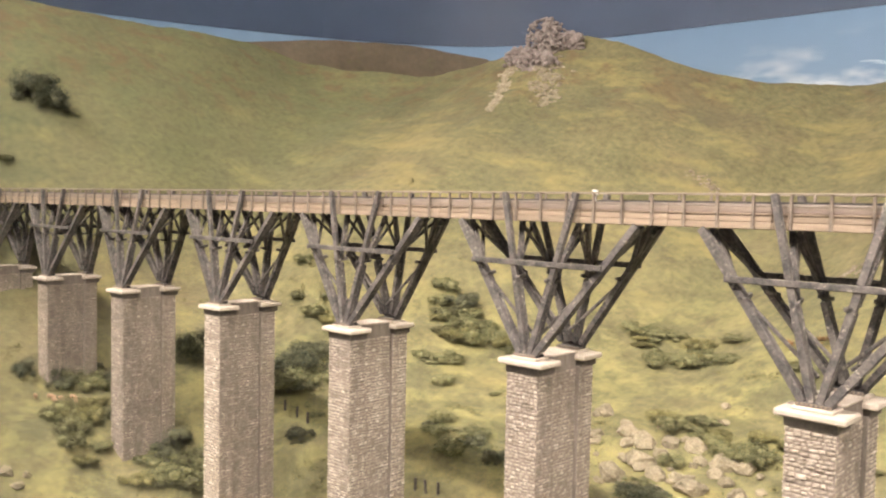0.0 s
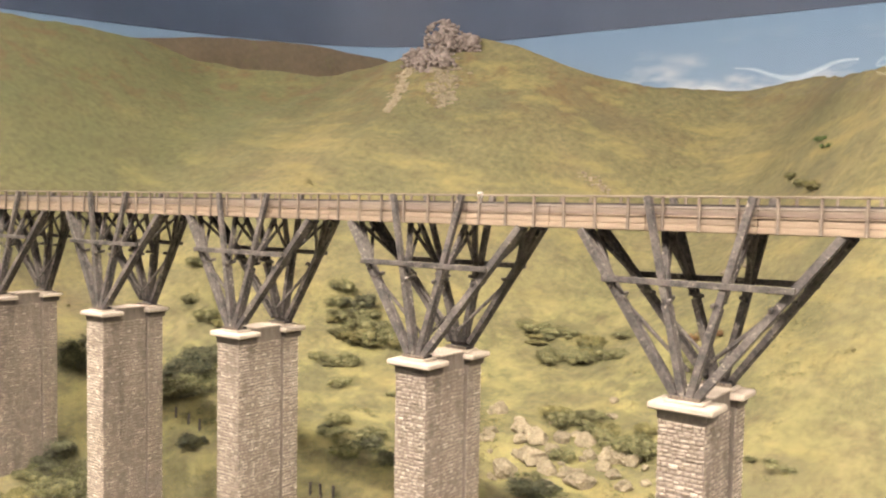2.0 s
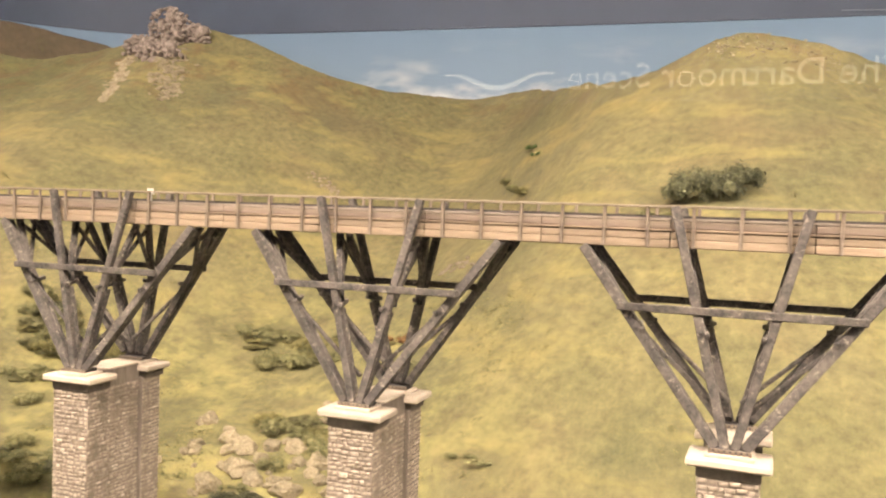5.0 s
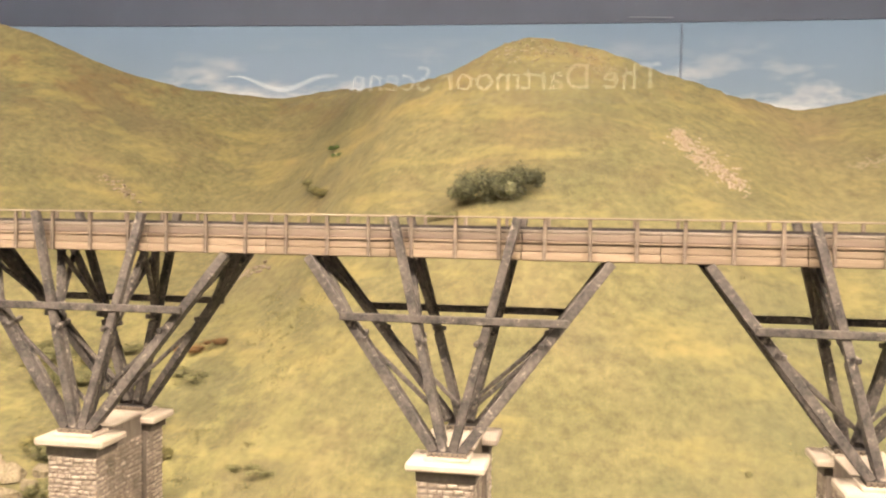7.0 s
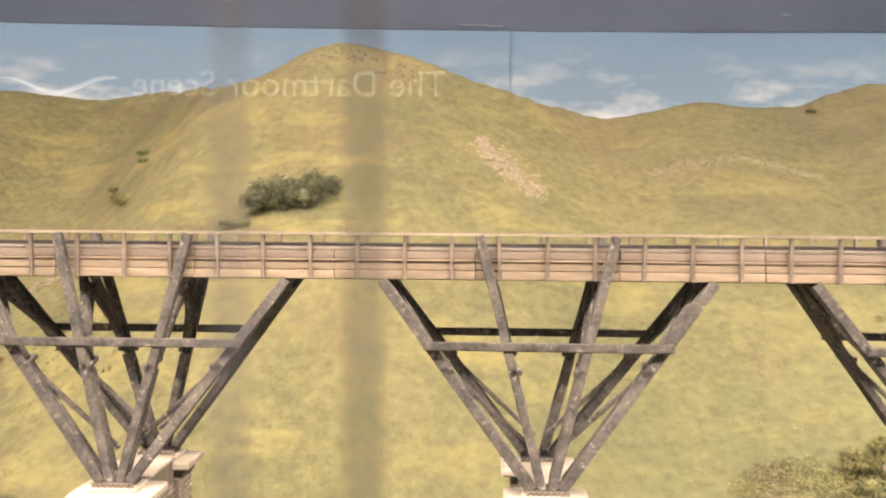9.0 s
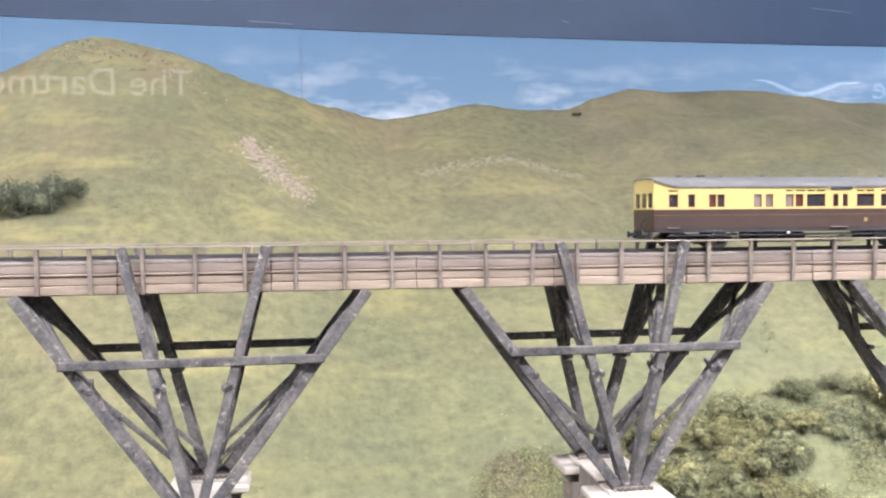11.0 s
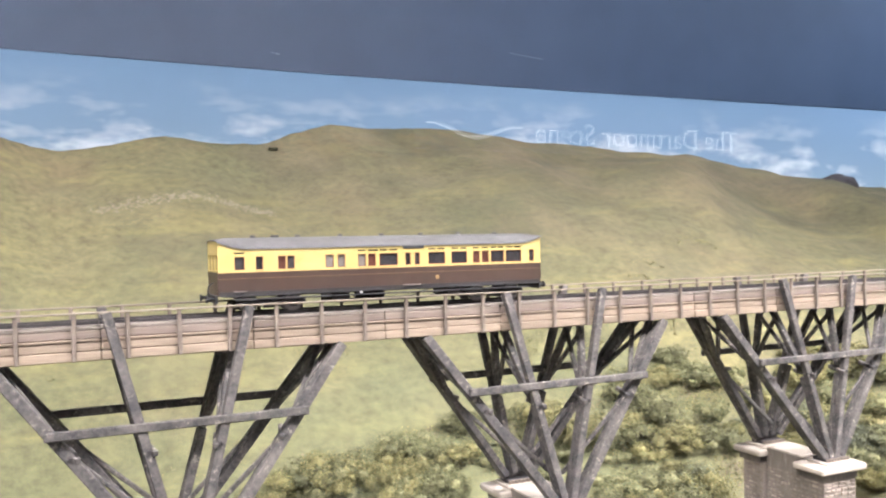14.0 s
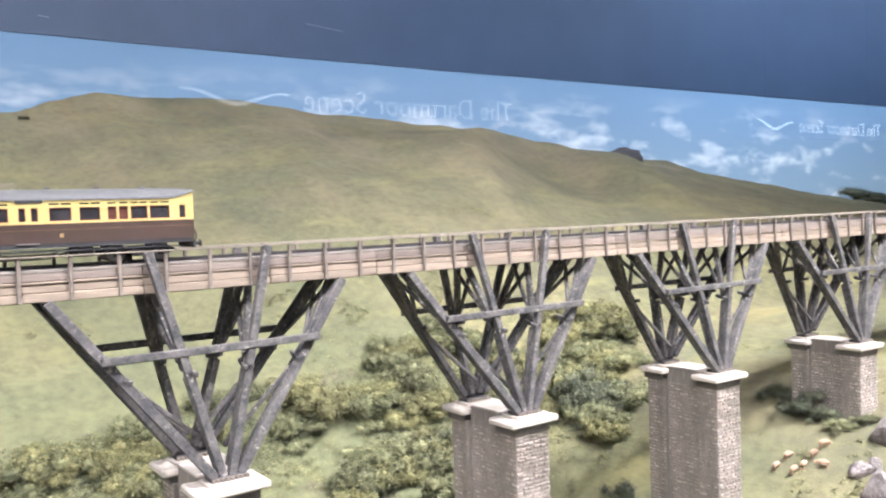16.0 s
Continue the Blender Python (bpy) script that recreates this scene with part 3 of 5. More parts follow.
def build_trestle():
    tr = thing("timber_trestle", "weathered grey timber trestle fanning out to the deck", "trestle", "timber trestles")
    for side in (-1, 1):
        sy = 1 if side < 0 else -1
        for sx in (-1, 1):
            for kind in ("outer", "inner"):
                off = sx * TOP[kind]
                fx, yf, yt = strut_ends(off, kind, side)
                head = DECK_Z - 0.0005 if kind == "outer" else DECK_Z + 0.0275
                grow = (head - 0.005) / (DECK_Z - 0.005)
                foot, top = Vector((fx, yf - sy * 0.002, 0.005)), Vector((fx + (off - fx) * grow, yf - sy * 0.002 + (yt - yf - sy * 0.001) * grow, head))
                part("strut", barred(foot, top, 0.0064 if kind == "outer" else 0.0058, 0.0054), TIMBER, tr)
                # doubling timber behind it
                a, b = foot.lerp(top, 0.03), foot.lerp(top, 0.985 if kind == "outer" else 0.45)
                n = Vector((0, sy * 0.0055, 0))
                part("doubling_timber", barred(a + n, b + n, 0.0054, 0.0048), TIMBER, tr)
                # branch from the middle of the strut up to the inner beam
                a, b = branch(off, side)
                part("branch_strut", barred(a, b, 0.0050, 0.0050), TIMBER, tr)
                # tie block at the joint
                p = foot.lerp(top, 0.57 / grow)
                q = p + Vector((0, sy * 0.0150, 0.002))
                part("tie", barred(p - Vector((sx * 0.004, sy * 0.0045, 0.001)), q, 0.0034, 0.0034, side=Vector((0, 0, 1))), TIMBER, tr)
                part("bolt", tube(bmesh.new(), p - n * 0.45, p - n * 0.75, 0.0012, 6), IRON, tr, "iron bolt head")
            # long diagonal brace from the rear foot up to the outer strut
            fx, yf, yt = strut_ends(sx * TOP["outer"], "outer", side)
            a = Vector((fx * 0.4, yf + sy * 0.012, 0.022))
            b = Vector((sx * 0.064, yf + sy * 0.010, 0.078))
            part("brace", barred(a, b, 0.0030, 0.0028), TIMBER, tr)
        # horizontal waling across the fan, outside it
        z = 0.0905
        y = 0.0150 + (0.0252 - 0.0150) * z / DECK_Z - 0.0046
        yy = y if side < 0 else DEPTH - y
        part("waling", barred((-0.0755, yy, z), (0.0755, yy, z), 0.0052, 0.0036, side=Vector((0, 1, 0))), TIMBER, tr)
    # crossed braces between the front and rear branches, close under the deck
    for sx in (-1, 1):
        for kind in ("outer", "inner"):
            a, b = branch(sx * TOP[kind], -1)
            low, high = a.lerp(b, 0.10), a.lerp(b, 0.92)
            for s in (-1, 1):
                p = Vector((low.x + s * 0.0016, low.y if s < 0 else DEPTH - low.y, low.z))
                q = Vector((high.x + s * 0.0016, DEPTH - high.y if s < 0 else high.y, high.z))
                part("cross_brace", barred(p, q, 0.0030, 0.0034, side=Vector((1, 0, 0))), TIMBER, tr)
    return tr


tr0 = build_trestle()
tr0.matrix_basis = on_line(PIERS[0])
for k in PIERS[1:]:
    copy_thing(tr0, on_line(k))


def build_deck():
    deck = thing("viaduct_deck", "weathered timber viaduct deck with post and rail parapets", "deck")
    bay = SPAN / 3.0
    rng = random.Random(5)
    beam = mesh_of("main_beam", boxed(-bay / 2 + 0.00005, bay / 2 - 0.00005, 0, 0.006, 0, 0.0056, bevel=0.0006), BEAM)
    upper = mesh_of("upper_beam", boxed(-bay / 2 + 0.00005, bay / 2 - 0.00005, 0, 0.005, 0, 0.0050, bevel=0.0006), LEDGE)
    ledge = mesh_of("ledge_strip", boxed(-bay / 2, bay / 2, -0.0005, 0.004, 0, 0.0013, bevel=0.0003), BEAM)
    post = mesh_of("parapet_post", boxed(-0.0012, 0.0012, -0.0022, 0.0, 0, 0.0286, bevel=0.0004), POSTWOOD)
    rail = mesh_of("hand_rail", boxed(-bay / 2, bay / 2, -0.0009, 0.0009, 0, 0.0012, bevel=0.0003), RAILWOOD)
    plank = mesh_of("deck_plank", boxed(-0.0066, 0.0066, 0.0325, DEPTH - 0.0325, 0, 0.0026, bevel=0.0004), PLANK)
    inner = mesh_of("inner_beam", boxed(-bay / 2, bay / 2, -0.005, 0.005, 0, 0.010, bevel=0.0005), TIMBER)
    kerb = mesh_of("kerb_beam", boxed(-bay / 2, bay / 2, 0, 0.0045, 0, 0.0022, bevel=0.0005), PLANK)
    steel = mesh_of("rail", box(box(bmesh.new(), -bay / 2, bay / 2, -0.0005, 0.0005, 0, 0.0018), -bay / 2, bay / 2, -0.0010, 0.0010, 0, 0.0004), IRON)
    x0, n = SPAN * (PIERS[0] - 7) - SPAN / 2, len(PIERS) * 3
    for i in range(n):
        x = x0 + (i + 0.5) * bay
        m = pose(x, BOW * x * x, 0, 0, 0, math.degrees(math.atan(2 * BOW * x)))
        for s in (-1, 1):
            y = 0.0285 if s < 0 else DEPTH - 0.0285
            flip = Matrix.Identity(4) if s < 0 else pose(0, 0, 0, 0, 0, 180)
            jit = pose(0, rng.uniform(-0.0002, 0.0002), rng.uniform(-0.0001, 0.0001), 0, rng.uniform(-0.05, 0.05), 0)
            part("main_beam", beam, None, deck, m=m @ pose(0, y, DECK_Z) @ flip @ jit)
            part("main_beam", beam, None, deck, m=m @ pose(0, y, DECK_Z + 0.0057) @ flip @ pose(0, 0.0003 + rng.uniform(0, 0.0003), 0))
            part("ledge_strip", ledge, None, deck, m=m @ pose(0, y, DECK_Z + 0.0114) @ flip)
            part("upper_beam", upper, None, deck, m=m @ pose(0, y, DECK_Z + 0.0128) @ flip @ pose(0, 0.0010, 0))
            part("hand_rail", rail, None, deck, m=m @ pose(0, y + s * 0.0022, DECK_Z + 0.0272) @ jit)
            part("inner_beam", inner, None, deck, m=m @ pose(0, y - s * 0.016, DECK_Z))
            part("kerb_beam", kerb, None, deck, m=m @ pose(0, y - s * 0.001, DECK_Z + 0.0178) @ flip)
            for j in range(3):
                xx = -bay / 2 + (j + 0.5) * bay / 3
                part("parapet_post", post, None, deck, m=m @ pose(xx, y, DECK_Z, 0, rng.uniform(-1.2, 1.2), 0) @ flip)
            part("rail", steel, None, deck, m=m @ pose(0, MID + s * 0.0094, DECK_Z + 0.0200))
        for j in range(6):
            part("deck_plank", plank, None, deck, m=m @ pose(-bay / 2 + (j + 0.5) * bay / 6, 0, DECK_Z + 0.0172))
    return deck


build_deck()


# ---- the railcar ----
CAR_LEN, CAR_W = 0.2335, 0.0352
CAR_X = 0.67
RAIL_Z = DECK_Z + 0.0218
CREAM = grained("cream_paint", (0.60, 0.455, 0.140), (0.67, 0.525, 0.190), 30, 0.45, 6, 0.0)
BROWN = grained("chocolate_paint", (0.060, 0.034, 0.023), (0.088, 0.050, 0.034), 30, 0.45, 6, 0.0)
ROOF = grained("grey_roof", (0.088, 0.084, 0.080), (0.140, 0.132, 0.124), 40, 0.8)
CHASSIS = grained("chassis_black", (0.020, 0.019, 0.019), (0.050, 0.046, 0.044), 80, 0.7)
GLASS_RED = grained("window_with_red_interior", (0.100, 0.038, 0.030), (0.17, 0.072, 0.052), 45, 0.12, 4, 0.0)
GLASS_PALE = grained("window_with_pale_interior", (0.20, 0.17, 0.15), (0.33, 0.29, 0.26), 45, 0.12, 4, 0.0)
GLASS_DARK = grained("dim_window_glass", (0.035, 0.032, 0.035), (0.075, 0.068, 0.070), 45, 0.12, 4, 0.0)


def side_wall(y, out, openings, z0, z1, length):
    """A body side as one mesh with real window openings: openings are (x0, x1, low, high)."""
    bm = bmesh.new()
    xs = sorted({-length / 2, length / 2, *(v for o in openings for v in o[:2])})
    zs = sorted({z0, z1, *(v for o in openings for v in o[2:])})
    t = 0.0010
    for a, b in zip(xs, xs[1:]):
        for c, d in zip(zs, zs[1:]):
            mx, mz = (a + b) / 2, (c + d) / 2
            if not any(o[0] < mx < o[1] and o[2] < mz < o[3] for o in openings):
                box(bm, a, b, min(y, y - out * t), max(y, y - out * t), c, d)
    return bm


def wheel_bm(r):
    bm = bmesh.new()
    tube(bm, (0, -0.0010, 0), (0, 0.0010, 0), r, 20)
    tube(bm, (0, -0.0014, 0), (0, -0.0010, 0), r * 0.35, 10)
    return bm


def build_car():
    x = CAR_X
    car = thing("railcar", "chocolate and cream railway coach with grey roof on the viaduct track", "railcar",
                m=pose(x, MID + BOW * x * x, RAIL_Z, 0, 0, math.degrees(math.atan(2 * BOW * x))))
    u = CAR_LEN / 1455.0
    L, h, w = CAR_LEN / 2, CAR_W / 2, CAR_W

    def px(c):
        return (c - 95 - 1455 / 2) * u

    sole, waist, cant, top = 0.0115, 0.0262, 0.0412, 0.0480
    wins = [(160, 200), (243, 273), (332, 364), (369, 400), (528, 563), (580, 613), (668, 703), (712, 747), (762, 846), (880, 905), (923, 948), (987, 1068), (1097, 1175),
            (1203, 1237), (1247, 1282), (1292, 1360), (1368, 1450), (1490, 1516)]
    vents = [(158, 200), (668, 703), (712, 758), (764, 800), (806, 846), (987, 1024), (1031, 1068), (1097, 1134), (1141, 1175), (1203, 1237), (1247, 1282), (1292, 1322), (1328, 1360), (1368, 1406), (1412, 1450)]
    wz = (waist + 0.0013, waist + 0.0098)
    vz = (waist + 0.0114, waist + 0.0125)
    opens = [(px(a), px(b), *wz) for a, b in wins] + [(px(a), px(b), *vz) for a, b in vents]
    for s in (-1, 1):
        part("upper_side", side_wall(s * h, s, opens, waist, cant, CAR_LEN), CREAM, car, "cream upper side with window openings")
        low = boxed(-L, L, min(s * h, s * (h - 0.001)), max(s * h, s * (h - 0.001)), sole + 0.0026, waist - 0.0002)
        part("solebar", boxed(-L + 0.001, L - 0.001, s * (h - 0.0008) - 0.0006, s * (h - 0.0008) + 0.0006, sole - 0.0004, sole + 0.0025), CHASSIS, car, "black solebar under the body side")
        lower = part("lower_side", low, BROWN, car, "chocolate brown lower side")
        bead = bmesh.new()
        box(bead, -L, L, s * h - 0.0003, s * h + 0.0003, waist - 0.0004, waist + 0.0002)
        box(bead, -L, L, s * h - 0.0003, s * h + 0.0003, waist - 0.0040, waist - 0.00385)
        part("waist_bead", bead, LINE, car, "gold lined waist beading")
        for a, b in wins:
            pane = part("window", boxed(px(a), px(b), s * (h - 0.0012) - 0.0002, s * (h - 0.0012) + 0.0002, *wz), GLASS_RED if a in (332, 712, 1203, 1247) else GLASS_PALE if a in (528, 580, 668) else GLASS_DARK, car, "dim coach window")
            fr = bmesh.new()
            for q in ((px(a), px(a) + 0.0005, wz[0], wz[1]), (px(b) - 0.0005, px(b), wz[0], wz[1])):
                box(fr, q[0], q[1], s * (h - 0.0004) - 0.0003, s * (h - 0.0004) + 0.0003, q[2], q[3])
            for q in ((wz[0], wz[0] + 0.0005), (wz[1] - 0.0005, wz[1])):
                box(fr, px(a), px(b), s * (h - 0.0004) - 0.0003, s * (h - 0.0004) + 0.0003, *q)
            part("window_frame", fr, FRAME, pane, "red-brown wooden window frame")
        for a, b in vents:
            part("vent_light", boxed(px(a), px(b), s * (h - 0.0011) - 0.0002, s * (h - 0.0011) + 0.0002, *vz), GLASS_DARK, car)
        part("door_hood", boxed(px(870), px(965), s * (h + 0.0001) - 0.0005, s * (h + 0.0001) + 0.0005, cant - 0.0024, cant - 0.0002), CHASSIS, car, "dark folding step cover over the door")
        for c in (868, 968, 145, 212):
            part("door_joint", boxed(px(c) - 0.0001, px(c) + 0.0001, s * h - 0.0001, s * h + 0.0003, sole + 0.001, waist - 0.0045), CHASSIS, car)
        part("emblem", boxed(px(1021), px(1036), s * (h + 0.0001) - 0.0002, s * (h + 0.0001) + 0.0002, sole + 0.0058, sole + 0.0084), LINE, car, "small gold crest")
        part("foot_plate", boxed(px(868), px(948), s * (h + 0.0004) - 0.0006, s * (h + 0.0004) + 0.0006, sole + 0.0022, sole + 0.0029), STEEL, car, "pale step edge")
        part("foot_plate", boxed(px(155), px(205), s * (h + 0.0004) - 0.0006, s * (h + 0.0004) + 0.0006, sole + 0.0022, sole + 0.0029), STEEL, car, "pale step edge")
        part("step_board", boxed(-L + 0.010, L - 0.010, s * (h - 0.001) - 0.0020, s * (h - 0.001) + 0.0010, sole - 0.0030, sole - 0.0022, bevel=0.0002), CHASSIS, car, "long black step board")
        part("side_lamp", tube(bmesh.new(), (px(677), s * (h + 0.0005), sole - 0.001), (px(677), s * (h + 0.0018), sole - 0.001), 0.0007, 10), WHITE, car, "small white lamp disc")
    # roof: a shallow arc, whose eaves sweep up at both ends round the domed cab fronts
    def eave(xx):
        return cant + (top - 0.0022 - cant) * max(0.0, 1 - (L + 0.0006 - abs(xx)) / 0.017) ** 1.5

    def crown(xx, a):
        low = eave(xx)
        drop = 0.0012 * max(0.0, 1 - (L + 0.0006 - abs(xx)) / 0.012) ** 2
        return low + (top - drop - low) * (1 - abs(a) ** 2.3)

    bm = bmesh.new()
    rows = []
    for i in range(49):
        xx = -(L + 0.0006) * math.cos(math.pi * i / 48)
        rows.append([bm.verts.new((xx, (k / 6 - 1) * (h + 0.0007), crown(xx, k / 6 - 1))) for k in range(13)])
    for r0, r1 in zip(rows, rows[1:]):
        for k in range(12):
            bm.faces.new((r0[k], r1[k], r1[k + 1], r0[k + 1])).smooth = True
    edge = bmesh.ops.extrude_edge_only(bm, edges=[e for e in bm.edges if e.is_boundary])["geom"]
    bmesh.ops.translate(bm, vec=(0, 0, -0.0007), verts=[v for v in edge if isinstance(v, bmesh.types.BMVert)])
    roof = part("roof", bm, ROOF, car, "weathered grey roof")
    for s in (-1, 1):
        for e in (-1, 1):
            bm, last = bmesh.new(), None
            for i in range(9):
                xx = e * (L - 0.017 * (1 - i / 8))
                row = [bm.verts.new((xx, s * (h - d), z)) for d, z in ((0, cant), (0, eave(xx)), (0.001, eave(xx)), (0.001, cant))]
                if last:
                    for k in range(4):
                        bm.faces.new((last[k], row[k], row[(k + 1) % 4], last[(k + 1) % 4]))
                last = row
            part("shoulder_panel", bm, CREAM, car, "cream panel sweeping up to the roof end")
    for k in range(7):
        part("roof_vent", tube(tube(bmesh.new(), (-0.09 + k * 0.03, 0.004, top - 0.001), (-0.09 + k * 0.03, 0.004, top + 0.0006), 0.0010, 8), (-0.0915 + k * 0.03, 0.004, top + 0.0008), (-0.0885 + k * 0.03, 0.004, top + 0.0008), 0.0008, 8), ROOF, roof)
    part("whistle", boxed(px(330), px(362), -0.0015, 0.0015, top - 0.0005, top + 0.0014, bevel=0.0004), CHASSIS, roof, "black roof fitting")
    # ends
    for s in (-1, 1):
        end = bmesh.new()
        ys = [-h + 0.001, -0.0155, -0.0065, -0.0048, 0.0048, 0.0065, 0.0155, h - 0.001]
        xa, xb = min(s * L, s * (L - 0.001)), max(s * L, s * (L - 0.001))
        for i, (a, b) in enumerate(zip(ys, ys[1:])):
            if i % 2 == 0:
                box(end, xa, xb, a, b, waist, cant + 0.0002)
            else:
                box(end, xa, xb, a, b, waist, waist + 0.0010), box(end, xa, xb, a, b, waist + 0.0108, cant + 0.0002)
        arc = [(-h, cant + 0.0002), (h, cant + 0.0002)] + [(a * h, crown(L, a) - 0.0003) for a in np.linspace(1, -1, 13)]
        for xx in (xa, xb):
            end.faces.new([end.verts.new((xx, y, z)) for y, z in arc])
        part("upper_end", end, CREAM, car, "cream cab end with three windows")
        for a, b in ((-0.0155, -0.0065), (-0.0048, 0.0048), (0.0065, 0.0155)):
            part("cab_window", boxed(s * (L - 0.0012) - 0.0002, s * (L - 0.0012) + 0.0002, a, b, waist + 0.0010, waist + 0.0108), GLASS_DARK, car)
        part("lower_end", boxed(xa, xb, -h + 0.001, h - 0.001, sole, waist - 0.0002), BROWN, car)
        part("buffer_beam", boxed(s * (L + 0.0006) - 0.0008, s * (L + 0.0006) + 0.0008, -h + 0.002, h - 0.002, sole - 0.0045, sole + 0.0005), CHASSIS, car)
        for y in (-0.0114, 0.0114):
            part("buffer", tube(tube(bmesh.new(), (s * (L + 0.001), y, sole - 0.0018), (s * (L + 0.0055), y, sole - 0.0018), 0.0011, 10), (s * (L + 0.0055), y, sole - 0.0018), (s * (L + 0.0063), y, sole - 0.0018), 0.0024, 14), CHASSIS, car)
        bm, last = bmesh.new(), None
        for q in np.linspace(0, math.pi, 9):
            p = Vector((s * (L + 0.0008 + 0.0038 * math.sin(q)), -0.008, sole + 0.0035 + 0.0048 * math.cos(q)))
            if last is not None:
                tube(bm, last, p, 0.0005, 6)
            last = p
        part("brake_hose", bm, CHASSIS, car, "black looped hose at the end")
    part("floor_pan", boxed(-L + 0.0012, L - 0.0012, -h + 0.0012, h - 0.0012, sole - 0.0004, sole + 0.0012), CHASSIS, car)
    for k in range(9):
        part("seat_row", boxed(0.004 + k * 0.0115, 0.0072 + k * 0.0115, -0.012, 0.012, sole + 0.0012, waist + 0.0022, bevel=0.0004), SEAT, car, "brown seat back inside")
    for c in (px(310), px(1330)):
        bog = part("bogie", boxed(c - 0.0230, c + 0.0230, -0.0102, 0.0102, 0.0052, 0.0080, bevel=0.0004), CHASSIS, car, "black bogie frame")
        for y in (-0.0122, 0.0122):
            bm = bmesh.new()
            box(bm, c - 0.0225, c + 0.0225, y - 0.0007, y + 0.0007, 0.0048, 0.0078, bevel=0.0003)
            for d in (-0.0145, 0.0145):
                box(bm, c + d - 0.0024, c + d + 0.0024, y - 0.0012, y + 0.0012, 0.0032, 0.0072, bevel=0.0003)
            box(bm, c - 0.0050, c + 0.0050, y - 0.0011, y + 0.0011, 0.0030, 0.0050, bevel=0.0003)
            part("bogie_side", bm, CHASSIS, bog)
        for d in (-0.0145, 0.0145):
            part("axle", tube(bmesh.new(), (c + d, -0.0095, 0.0062), (c + d, 0.0095, 0.0062), 0.0008, 8), STEEL, bog)
            for y in (-0.0094, 0.0094):
                part("wheel", wheel_bm(0.0062), STEEL, bog, m=pose(c + d, y, 0.0062))
    for s in (-1, 1):
        bm = bmesh.new()
        bar(bm, (px(520), s * 0.012, sole - 0.001), (px(640), s * 0.012, 0.0042), 0.0007, 0.0007, 0)
        bar(bm, (px(640), s * 0.012, 0.0042), (px(980), s * 0.012, 0.0042), 0.0007, 0.0007, 0)
        bar(bm, (px(980), s * 0.012, 0.0042), (px(1100), s * 0.012, sole - 0.001), 0.0007, 0.0007, 0)
        part("truss_rod", bm, CHASSIS, car)
    part("battery_box", boxed(px(560), px(640), -0.0125, 0.0125, 0.0040, sole - 0.0005, bevel=0.0004), CHASSIS, car)
    part("tank", tube(bmesh.new(), (px(700), 0.005, 0.0075), (px(830), 0.005, 0.0075), 0.0030, 14), CHASSIS, car)
    part("equipment_box", boxed(px(1090), px(1150), -0.0125, 0.0125, 0.0045, sole - 0.0005, bevel=0.0004), CHASSIS, car)
    return car


LINE = grained("gold_lining", (0.36, 0.24, 0.09), (0.48, 0.33, 0.14), 60, 0.5, 4, 0.0)
FRAME = grained("mahogany_frame", (0.20, 0.065, 0.030), (0.30, 0.105, 0.050), 60, 0.5, 4, 0.0)
STEEL = grained("dull_steel", (0.22, 0.20, 0.18), (0.36, 0.33, 0.30), 80, 0.5, 4, 0.0, metal=0.5)
WHITE = grained("white_enamel", (0.78, 0.76, 0.70), (0.86, 0.84, 0.80), 80, 0.4, 4, 0.0)
SEAT = grained("seat_cloth", (0.10, 0.05, 0.035), (0.16, 0.085, 0.06), 80, 0.9, 4, 0.0)
build_car()

# a small white post on the deck's edge
x = -0.47
solid("marker_post", tube(boxed(-0.0009, 0.0009, -0.0009, 0.0009, 0, 0.006), (0, 0, 0.0055), (0, 0, 0.0105), 0.0026, 12), WHITE, "small white disc marker on the deck edge", "marker",
      m=pose(x, 0.030 + BOW * x * x, DECK_Z + 0.0200))


